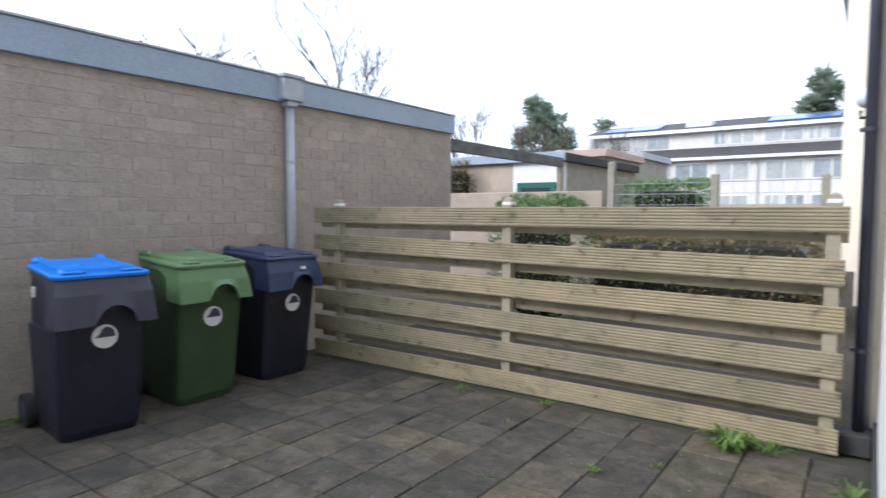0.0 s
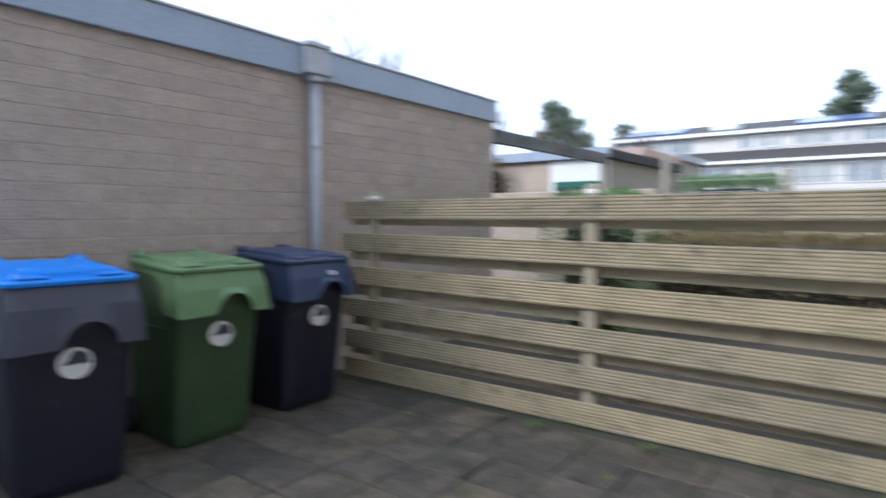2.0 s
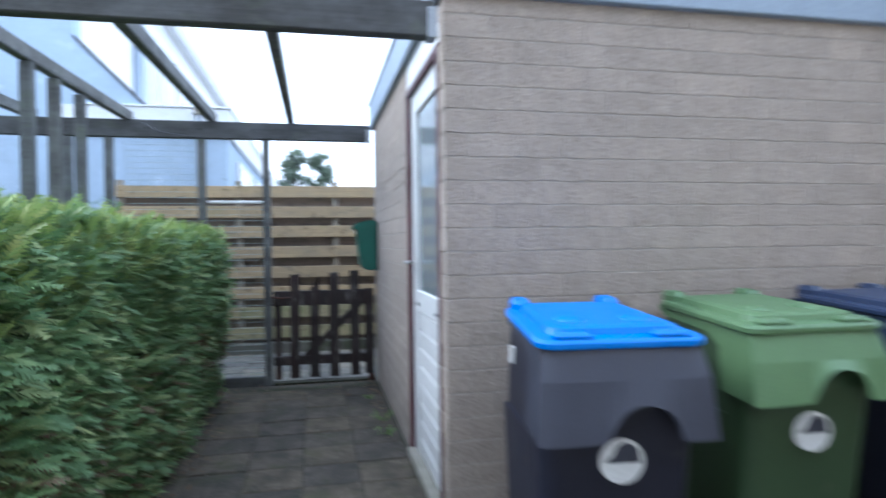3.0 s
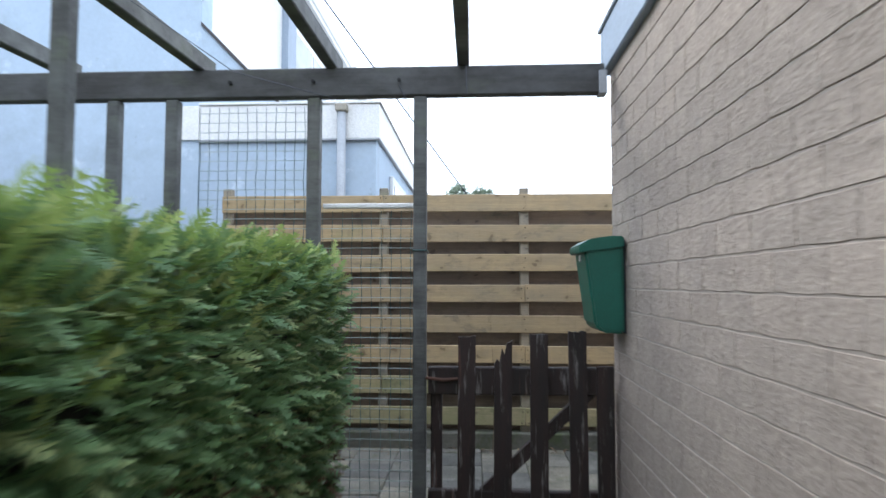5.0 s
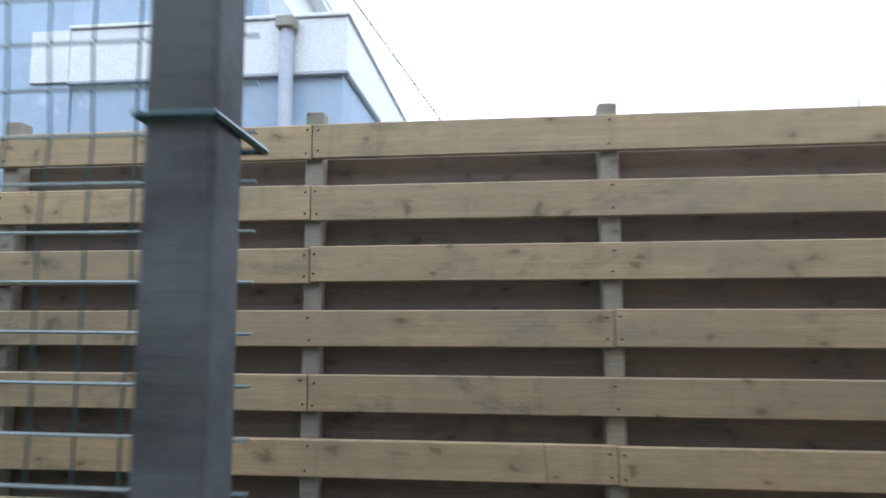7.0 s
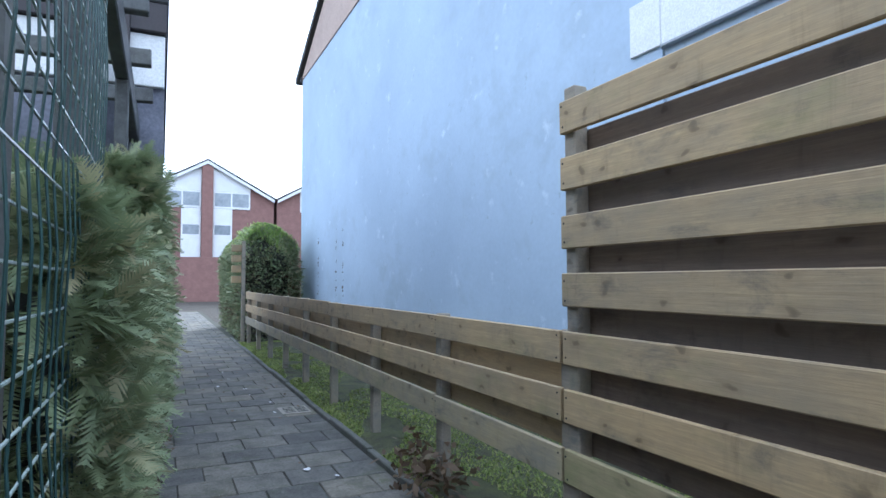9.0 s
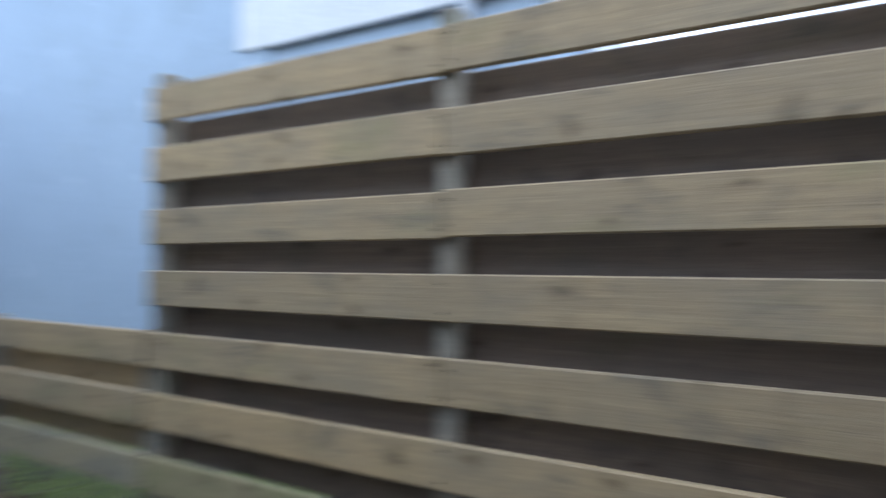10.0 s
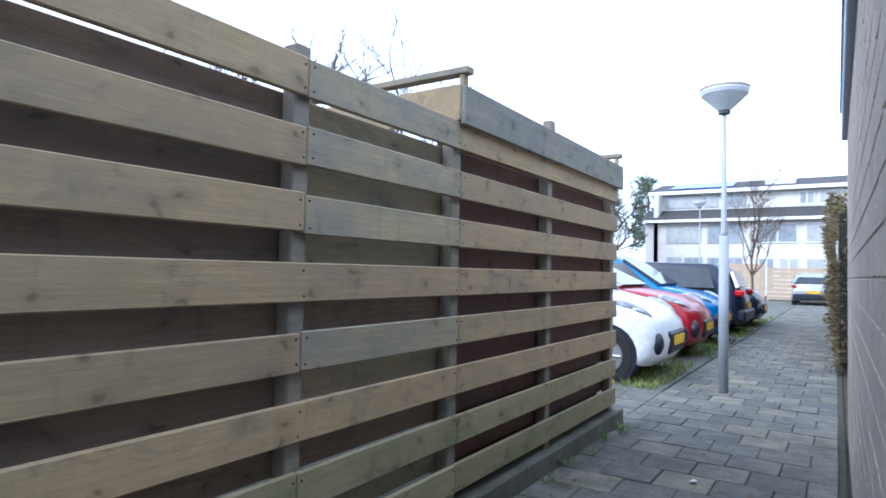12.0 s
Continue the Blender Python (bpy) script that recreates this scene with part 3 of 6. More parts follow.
def house():
    h = thing("house", "terraced house with white rendered wall and dark red window frame", "house")
    wx0, wx1, wz0, wz1 = 0.95, 4.58, 1.305, 2.34
    for d in ((-3.0, wx0, HY - 0.30, HY, -0.03, 5.4), (wx1, 4.8, HY - 0.30, HY, -0.03, 5.4), (wx0, wx1, HY - 0.30, HY, wz1, 5.4)):
        part("wall", boxes(d), M["render_cream"], h, "cream rendered wall")
    part("wall", boxes((wx0, wx1, HY - 0.30, HY, -0.03, wz0 - 0.018)), M["render_white"], h)
    part("wall", boxes((-3.0, 4.62, HY + 0.001, HY + 0.012, 0.14, 1.288)), M["render_white"], h, "white rendered apron below the window")
    for d in ((-3.0, 4.8, -6.2, -6.0, -0.03, 5.4), (-3.2, -3.0, -6.2, HY, -0.03, 5.4), (4.55, 4.8, -6.0, HY - 0.301, -0.03, 5.4)):
        part("wall", boxes(d), M["render_cream"], h)
    part("roof", boxes((-3.2, 4.8, -6.2, HY + 0.35, 5.4, 5.6), bev=0.01), M["roof_tile"], h)
    part("floor", boxes((-3.0, 4.55, -6.0, HY - 0.30, -0.03, 0.1)), M["clad"], h)
    part("plinth", boxes((-3.0, 4.78, HY + 0.001, HY + 0.03, -0.02, 0.14), bev=0.004), M["bitumen"], h, "black bitumen plinth")
    part("gutter", boxes((-3.2, 4.8, HY + 0.35, HY + 0.47, 5.42, 5.54), bev=0.02), M["paint_white"], h)
    w = thing("window", "wide window with dark red frame, pale curtain and brown sill", "window")
    y0, y1 = HY - 0.20, HY - 0.13
    mx = 2.84
    for d in ((wx0, wx0 + 0.06, y0, y1, wz0 + 0.03, wz1), (wx1 - 0.06, wx1, y0, y1, wz0 + 0.03, wz1), (wx0 + 0.061, wx1 - 0.061, y0, y1, wz1 - 0.06, wz1), (mx + 0.019, wx1 - 0.061, y0, y1, wz0 + 0.03, wz0 + 0.055), (mx - 0.018, mx + 0.018, y0, y1, wz0 + 0.03, wz1 - 0.061)):
        part("window_frame", boxes(d, bev=0.006), M["paint_red"], w)
    part("sash", boxes((wx0 + 0.061, mx - 0.019, y0 + 0.01, y1 + 0.004, wz0 + 0.03, wz0 + 0.078), (wx0 + 0.061, mx - 0.019, y0 + 0.01, y1 - 0.004, wz0 + 0.078, wz0 + 0.115), bev=0.004), M["sash_red"], w, "bright red window sash")
    part("sash", boxes((mx - 0.034, mx - 0.019, y0 + 0.01, y1 - 0.006, wz0 + 0.116, wz1 - 0.062), bev=0.003), M["paint_brown"], w)
    for d in ((wx0 + 0.061, mx - 0.035, y1 - 0.022, y1 - 0.016, wz0 + 0.116, wz1 - 0.061), (mx + 0.019, wx1 - 0.061, y1 - 0.022, y1 - 0.016, wz0 + 0.056, wz1 - 0.061)):
        g = part("pane", boxes(d), M["glass"], w)
        g.visible_shadow = False
    bm = bmesh.new()
    prism(bm, [(HY - 0.2, 1.289), (HY - 0.2, 1.334), (HY - 0.13, 1.332), (HY - 0.05, 1.318), (HY + 0.016, 1.311), (HY + 0.018, 1.292), (HY + 0.0125, 1.289)], "x", wx0 - 0.1, 4.69)
    part("window_sill", bm, M["paint_brown"], w, "dark brown window sill")
    part("lintel", boxes((wx0 - 0.05, wx1 + 0.03, HY + 0.001, HY + 0.04, wz1 - 0.02, wz1 + 0.06), bev=0.006), M["paint_brown"], w)
    bm = bmesh.new()
    n = 90
    pts = [(2.95 + 1.55 * k / n, HY - 0.36 + 0.02 * math.sin(k * 0.9)) for k in range(n + 1)]
    for (xa, ya), (xb, yb) in zip(pts, pts[1:]):
        bm.faces.new([bm.verts.new(c) for c in ((xa, ya, 1.2), (xb, yb, 1.2), (xb, yb, 2.44), (xa, ya, 2.44))])
    bmesh.ops.remove_doubles(bm, verts=bm.verts, dist=0.0005)
    part("curtain", bm, M["curtain"], w, "pale cream curtain", smooth=True)


house()


def next_house(x0, x1, y, label, eave):
    """A house further along the terrace."""
    h = thing("house", label, "house", group="terrace houses")
    dx0, dx1 = x0 + 0.7, x0 + 1.75
    for d in ((x0, dx0, y - 0.25, y, -0.03, eave), (dx1, x1, y - 0.25, y, -0.03, eave), (dx0, dx1, y - 0.25, y, 2.45, eave)):
        part("wall", boxes(d), M["render_cream"], h)
    part("wall", boxes((x0, x0 + 0.2, y - 7, y - 0.251, -0.03, eave)), M["render_cream"], h)
    part("wall", boxes((x1 - 0.2, x1, y - 7, y - 0.251, -0.03, eave)), M["render_cream"], h)
    part("roof", boxes((x0, x1, y - 7, y + 0.04, eave, eave + 0.25), bev=0.02), M["roof_tile"], h)
    part("gutter", boxes((x0, x1, y + 0.041, y + 0.14, eave + 0.02, eave + 0.14), bev=0.02), M["fascia"], h)
    dr = part("door", boxes((dx0 + 0.06, dx1 - 0.06, y - 0.16, y - 0.11, 0, 2.1), bev=0.006), M["paint_brown"], h, "brown back door")
    part("pane", boxes((dx0 + 0.2, dx1 - 0.2, y - 0.109, y - 0.1, 1.0, 1.95)), M["window_pale"], dr)
    part("door_frame", boxes((dx0, dx0 + 0.058, y - 0.2, y - 0.05, 0, 2.45), (dx1 - 0.058, dx1, y - 0.2, y - 0.05, 0, 2.45), (dx0 + 0.058, dx1 - 0.058, y - 0.2, y - 0.05, 2.12, 2.45)), M["paint_brown"], h)
    for wx in (x0 + 2.3,):
        for z0, z1 in ((1.0, 2.3), (3.4, 4.6)):
            w = part("window", boxes((wx, wx + 1.8, y - 0.02, y + 0.03, z0, z1), bev=0.01), M["paint_red"], h)
            part("pane", boxes((wx + 0.07, wx + 1.73, y + 0.031, y + 0.036, z0 + 0.07, z1 - 0.07)), M["window_pale"], w)
    return h


next_house(4.82, 11.0, 1.12, "cream rendered terraced house with brown back door", 5.4)
next_house(11.02, 17.0, 1.30, "cream rendered terraced house stepping forward in the row", 6.2)
next_house(17.02, 24.0, 1.75, "cream rendered house at the end of the row", 6.2)


def globe_lamp(x, y, z):
    l = thing("wall_lamp", "white globe lamp on a bracket on the house wall", "lamp")
    bm = bmesh.new()
    bmesh.ops.create_uvsphere(bm, u_segments=16, v_segments=10, radius=0.075, matrix=Matrix.Translation((x, y + 0.05, z)))
    part("globe", bm, M["lamp_opal"], l, smooth=True)
    bm = bmesh.new()
    tube(bm, [(x, y, z - 0.15), (x, y + 0.09, z - 0.14), (x, y + 0.09, z - 0.09)], 0.012)
    part("bracket", bm, M["plastic_black"], l)


globe_lamp(6.13, 1.12, 2.14)
downpipe(4.70, 1.13, 5.42, "dark slate plastic downpipe at the house wall", M["plastic_grey"], 0.03, False)
downpipe(4.775, 1.10, 5.42, "thin light grey pipe on the house wall", M["zinc"], 0.02, False)
solid("drain_box", boxes((4.60, 4.80, HY + 0.032, HY + 0.2, -0.02, 0.1), bev=0.01), M["bitumen"], "black drain gully box at the wall foot", "drain")


# ---- wheelie bins ----
def ring(w, d, z, cy, r, n=4):
    """A rounded rectangle, counter-clockwise, at height z round (0, cy)."""
    pts = []
    for cx, cyy, a0 in ((w / 2 - r, d / 2 - r, 0), (-w / 2 + r, d / 2 - r, 90), (-w / 2 + r, -d / 2 + r, 180), (w / 2 - r, -d / 2 + r, 270)):
        for k in range(n + 1):
            a = radians(a0 + 90 * k / n)
            pts.append((cx + r * math.cos(a), cy + cyy + r * math.sin(a), z))
    return pts


def lean(bm):
    """The bin's top falls towards its front and narrows towards its back."""
    for v in bm.verts:
        v.co.x *= 1 - 0.13 * max(0.0, v.co.y + 0.40) / 0.70 * min(1.0, max(0.0, v.co.z - 0.3) / 0.5)
        if v.co.z > 0.85:
            v.co.z -= 0.036 * (0.30 - v.co.y) / 0.70 * min(1.0, (v.co.z - 0.85) / 0.1)
    return bm


def wheelie_bin(label, at, body, collar, lid, lid_label, skirt=0.72, mark=False, address=False):
    """Front towards local -y."""
    b = thing("wheelie_bin", label, "bin", at, "wheelie bins by the shed wall")
    bm = bmesh.new()
    loft(bm, [ring(0.42, 0.52, 0.004, 0.0, 0.05), ring(0.435, 0.545, 0.05, -0.005, 0.05), ring(0.49, 0.60, 0.74, -0.06, 0.06), ring(0.468, 0.585, 0.955, -0.06, 0.045)])
    part("body", lean(bm), M[body], b, smooth=False)
    # shallow moulded panels on the flanks
    for sx in (-1, 1):
        bm = bmesh.new()
        prism(bm, [(-0.20, 0.12), (0.18, 0.12), (0.18, 0.64), (-0.24, 0.64)], "x", sx * 0.200, sx * 0.2165)
        for v in bm.verts:
            v.co.x += sx * 0.0275 * (v.co.z - 0.05) / 0.69
        part("side_panel", bm, M[body], b)
    # collar with an arch cut in its front skirt
    bm = bmesh.new()
    n = 28
    zt = 0.965
    def low(u):
        return skirt + 0.10 * max(0.0, 1 - (abs(u - 0.16) / 0.40) ** 2.2) ** 0.55 - 0.012 * abs(u)
    for s in (0, 1):
        w0, w1 = (0.268, 0.244) if s == 0 else (0.255, 0.232)
        f0, f1 = (-0.440, -0.378) if s == 0 else (-0.427, -0.366)
        top, mid, bot = [], [], []
        for k in range(n + 1):
            u = -1 + 2 * k / n
            top.append(bm.verts.new((u * w1, f1 + 0.02 * abs(u) ** 6, zt)))
            mid.append(bm.verts.new((u * (w0 + w1) / 2, (f0 + f1) / 2 - 0.004 + 0.02 * abs(u) ** 6, 0.845)))
            bot.append(bm.verts.new((u * w0, f0 + 0.02 * abs(u) ** 6, low(u))))
        for k in range(n):
            bm.faces.new((bot[k], bot[k + 1], mid[k + 1], mid[k]))
            bm.faces.new((mid[k], mid[k + 1], top[k + 1], top[k]))
        if s == 0:
            keep = (top, mid, bot)
        else:
            for k in range(n):
                bm.faces.new((keep[2][k], bot[k], bot[k + 1], keep[2][k + 1]))
                bm.faces.new((keep[0][k + 1], top[k + 1], top[k], keep[0][k]))
    old = set(bm.verts)
    for sx in (-1, 1):
        prism(bm, [(-0.408, skirt - 0.01), (-0.410, 0.84), (-0.385, zt), (0.22, zt), (0.22, 0.93), (-0.10, 0.92), (-0.19, 0.87), (-0.225, skirt)], "x", sx * 0.245, sx * 0.265)
    for v in bm.verts:
        if v not in old:
            rise = 0.028 * (v.co.z - 0.705) / 0.26
            v.co.x -= rise if v.co.x > 0 else -rise
            if v.co.y < -0.3:
                v.co.y += max(0.0, rise) * 0.9
    box(bm, -0.236, 0.236, -0.366, 0.22, zt - 0.012, zt)
    bmesh.ops.recalc_face_normals(bm, faces=bm.faces)
    part("collar", lean(bm), M[collar], b, "moulded front skirt with an arched notch")
    bm = bmesh.new()
    cy = -0.078
    loft(bm, [ring(0.505, 0.606, zt + 0.001, cy, 0.05), ring(0.520, 0.620, zt + 0.006, cy, 0.055), ring(0.522, 0.622, zt + 0.020, cy, 0.055), ring(0.506, 0.606, zt + 0.029, cy, 0.05), ring(0.43, 0.50, zt + 0.032, cy, 0.05), ring(0.415, 0.485, zt + 0.050, cy, 0.05), ring(0.37, 0.44, zt + 0.056, cy, 0.06)])
    top = part("lid", lean(bm), M[lid], b, lid_label)
    for sx in (-1, 1):
        part("grip", lean(boxes((sx * 0.15 - 0.06, sx * 0.15 + 0.06, -0.376, -0.325, zt + 0.025, zt + 0.047), bev=0.014)), M[lid], top)
        part("hinge", lean(boxes((sx * 0.19 - 0.04, sx * 0.19 + 0.04, 0.15, 0.255, zt - 0.005, zt + 0.066), bev=0.016)), M[lid], top)
        bm = bmesh.new()
        bmesh.ops.create_uvsphere(bm, u_segments=14, v_segments=8, radius=1.0, matrix=pose(sx * 0.11, -0.20, zt + 0.052) @ Matrix.Diagonal((0.055, 0.06, 0.016, 1)))
        part("dome", lean(bm), M[lid], top, smooth=True)
    bm = bmesh.new()
    tube(bm, [(-0.19, 0.27, 0.95), (0.19, 0.27, 0.95)], 0.016, 10)
    for sx in (-0.18, 0.18):
        box(bm, sx - 0.015, sx + 0.015, 0.20, 0.27, 0.935, 0.965)
    part("handle", bm, M[collar], b)
    for sx in (-1, 1):
        bm = bmesh.new()
        tube(bm, [(sx * 0.225, 0.24, 0.1), (sx * 0.272, 0.24, 0.1)], 0.1, 20)
        w = part("wheel", bm, M["rubber"], b)
        bm = bmesh.new()
        tube(bm, [(sx * 0.273, 0.24, 0.1), (sx * 0.278, 0.24, 0.1)], 0.06, 16)
        part("rim", bm, M["plastic_grey"], w)
    # round sticker on the front
    yf = -0.346
    bm = bmesh.new()
    tube(bm, [(0.0, yf + 0.012, 0.595), (0.0, yf - 0.006, 0.595)], 0.068, 28)
    st = part("sticker", bm, M["sticker"], b, "round white sticker")
    bm = bmesh.new()
    prism(bm, [(x, z) for x, z in ((-0.055, 0.590), (0.055, 0.590), (0.050, 0.622), (0.035, 0.640), (0.008, 0.650), (-0.012, 0.640), (-0.028, 0.612))], "y", yf - 0.0075, yf - 0.0061)
    part("emblem", bm, M["plastic_grey"], st)
    if mark:
        part("tag", boxes((0.03, 0.07, -0.428, -0.410, 0.855, 0.88)), M["sticker"], b)
    if address:
        part("address_label", boxes((-0.2285, -0.2, 0.09, 0.13, 0.80, 0.86)), M["sticker"], b, "white paper address label")
    return b


wheelie_bin("black wheelie bin with a bright blue lid", pose(2.375, 4.975, 0, 0, 0, -6), "plastic_black", "plastic_grey", "plastic_blue", "bright blue lid", 0.68, address=True)
wheelie_bin("green wheelie bin with a lighter green lid", pose(3.10, 5.07, 0, 0, 0, -2), "plastic_dkgreen", "plastic_green", "plastic_green", "light green lid", 0.72)
wheelie_bin("black wheelie bin with a dark blue lid", pose(3.82, 5.125, 0, 0, 0, 0), "plastic_black", "plastic_navy", "plastic_navy", "dark blue lid", 0.72, True)


# ---- mailbox ----
def mailbox():
    m = thing("mailbox", "dark green plastic mailbox on the shed wall", "mailbox")
    xw = SX0 - 0.012
    bm = bmesh.new()
    y0, y1 = 8.27, 8.53
    prism(bm, [(xw, 0.998), (xw - 0.095, 1.004), (xw - 0.132, 1.035), (xw - 0.175, 1.375), (xw, 1.40)], "y", y0, y1)
    bmesh.ops.bevel(bm, geom=list(bm.edges), offset=0.012, segments=2, affect="EDGES")
    part("box", bm, M["mail_green"], m)
    bm = bmesh.new()
    prism(bm, [(xw, 1.385), (xw - 0.197, 1.36), (xw - 0.20, 1.395), (xw - 0.15, 1.425), (xw - 0.06, 1.438), (xw, 1.437)], "y", y0 - 0.012, y1 + 0.012)
    bmesh.ops.bevel(bm, geom=list(bm.edges), offset=0.006, segments=2, affect="EDGES")
    part("lid", bm, M["mail_green"], m, "overhanging dark green lid")
    part("lock", boxes((xw - 0.178, xw - 0.158, y0 + 0.11, y0 + 0.135, 1.325, 1.355), bev=0.003), M["sticker"], m, "pale lock tab")
    part("back_plate", boxes((xw, SX0 + 0.004, y0 + 0.03, y1 - 0.03, 1.0, 1.42)), M["plastic_black"], m)


mailbox()


# ---- gate ----
def garden_gate():
    g = thing("garden_gate", "low weathered dark picket gate with peeling paint", "gate")
    yg = 8.385
    rnd = random.Random(4)
    for x, top, broken in ((1.278, 0.975, False), (1.447, 0.955, True), (1.618, 0.985, False), (1.803, 1.0, False)):
        bm = bmesh.new()
        n = 7
        w = 0.082
        split = (-0.105, -0.085, -0.095, -0.03, -0.06, -0.004, -0.012, 0.0)
        topz = [top + (split[k] + rnd.uniform(-0.006, 0.006) if broken else rnd.uniform(-0.004, 0.004)) for k in range(n + 1)]
        pts = [(-w / 2, 0), (w / 2, 0)] + [(w / 2 - w * k / n, topz[n - k] - 0.07) for k in range(n + 1)]
        prism(bm, pts, "y", 0, 0.022)
        part("picket", bm, M["gate_timber"], g, at=pose(x, yg, 0.07, 0, rnd.uniform(-0.8, 0.8), 0))
    for z0, z1 in ((0.70, 0.83), (0.18, 0.26)):
        part("rail", boxes((1.10, 1.955, yg + 0.024, yg + 0.06, z0, z1), bev=0.006), M["gate_timber"], g)
    bm = bmesh.new()
    prism(bm, [(1.34, 0.262), (1.42, 0.262), (1.88, 0.698), (1.80, 0.698)], "y", yg + 0.026, yg + 0.056)
    part("brace", bm, M["gate_timber"], g)
    part("end_board", boxes((1.885, 1.965, yg, yg + 0.022, 0.08, 0.84), bev=0.004), M["gate_timber"], g)
    part("hinge_board", boxes((1.11, 1.165, yg + 0.062, yg + 0.09, 0.05, 0.80), bev=0.006), M["gate_timber"], g)
    bm = bmesh.new()
    tube(bm, [(1.09, yg + 0.01, 0.78), (1.17, yg + 0.012, 0.77), (1.24, yg + 0.018, 0.775)], 0.008)
    part("hinge", bm, M["rust"], g, "rusty strap hinge")
    solid("gate_stop", boxes((1.925, 1.975, 8.47, 8.52, 0, 0.72), bev=0.004), M["red_panel"], "red-brown timber stop beside the gate", "post")


garden_gate()


# ---- pergola ----
def pergola():
    p = thing("pergola", "open pergola of dark weathered timber beams and posts", "pergola")
    part("beam", boxes((-6.5, SX0 - 0.045, 8.448, 8.508, 2.15, 2.297), bev=0.006), M["beam_timber"], p)
    part("beam", boxes((-6.5, SX0 - 0.04, 5.42, 5.485, 2.08, 2.228), bev=0.006), M["beam_timber"], p)
    for d in ((SX0 - 0.075, SX0 - 0.036, 8.44, 8.516, 2.145, 2.26), (SX0 - 0.075, SX0 - 0.036, 5.412, 5.493, 2.075, 2.2)):
        part("joist_hanger", boxes(d, bev=0.002), M["zinc"], p, "galvanised joist hanger")
    for x in (1.277, 0.618, -0.061, -0.792, -1.42, -2.1, -2.8, -3.5, -4.2, -4.9):
        bm = bmesh.new()
        box(bm, -0.03, 0.03, 0, 3.26, 0, 0.085, bev=0.005)
        part("rafter", bm, M["dark_timber"], p, at=pose(x, 5.34, 2.228, 1.28, 0, 0.2))
    for x in (-0.203, -0.51, 0.522, 1.054, -1.9, -3.6):
        part("post", boxes((x - 0.032, x + 0.032, 8.45, 8.508, 0, 2.148), bev=0.006), M["dark_timber"], p)
    for y in (6.70, 7.05, 7.46):
        part("post", boxes((-0.093, -0.03, y - 0.03, y + 0.03, 0, 2.255), bev=0.006), M["dark_timber"], p)
    part("sole_plate", boxes((-0.17, 1.02, 8.452, 8.506, 0, 0.09), bev=0.006), M["dark_timber"], p)
    for x in (0.52, 0.95, 0.1):
        bm = bmesh.new()
        tube(bm, [(x, 8.445, 2.225), (x, 8.436, 2.225)], 0.010, 8)
        part("bolt", bm, M["rubber"], p)
    w = thing("hanging_wire", "thin loose wires hanging from the pergola", "wire")
    for pts in ([(-0.06, 6.2, 2.27), (0.1, 7.2, 2.2), (0.3, 8.0, 2.12), (0.62, 8.44, 2.14)], [(0.95, 8.44, 2.2), (1.0, 8.43, 2.1), (1.0, 8.43, 1.98)], [(1.28, 8.43, 2.29), (1.285, 8.43, 2.14)]):
        bm = bmesh.new()
        tube(bm, pts, 0.002, 4)
        part("wire", bm, M["plastic_grey"], w)


pergola()


def mesh_panel(x0, x1, z0, z1, y, label):
    """Welded wire mesh, 50 mm squares."""
    m = thing("wire_mesh_panel", label, "wire mesh")
    r = 0.0016
    n = int((x1 - x0) / 0.05)
    for k in range(n + 1):
        x = x0 + 0.05 * k
        bm = bmesh.new()
        zz = [z0 + (z1 - z0) * j / 16 for j in range(17)]
        tube(bm, [(x + 0.003 * math.sin(j * 1.9 + k), y + 0.004 * math.sin(j * 2.3), z) for j, z in enumerate(zz)], r, 4)
        part("vertical_wire", bm, M["wire_green"], m)
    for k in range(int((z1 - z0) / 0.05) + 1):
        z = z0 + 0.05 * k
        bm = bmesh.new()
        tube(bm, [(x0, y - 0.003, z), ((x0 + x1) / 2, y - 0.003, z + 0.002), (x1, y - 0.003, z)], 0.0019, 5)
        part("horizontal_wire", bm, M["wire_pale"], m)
    return m


low_mesh = mesh_panel(0.50, 1.08, 0.10, 1.59, 8.553, "green plastic-coated wire mesh with a pale rail beside the garden gate")
part("top_rail", boxes((0.556, 1.020, 8.518, 8.548, 1.600, 1.625), bev=0.005), M["paint_white"], low_mesh, "pale grey top rail")
mesh_panel(-0.10, 0.49, 0.10, 2.13, 8.553, "tall green wire mesh with the hedge behind it")
bm = bmesh.new()
tube(bm, [(1.02, 8.445, 1.385), (1.088, 8.445, 1.385), (1.088, 8.552, 1.38), (1.02, 8.552, 1.38), (1.02, 8.445, 1.387)], 0.004, 6)
solid("tie_cord", bm, M["wire_green"], "green cord tied round the gate post", "cord")


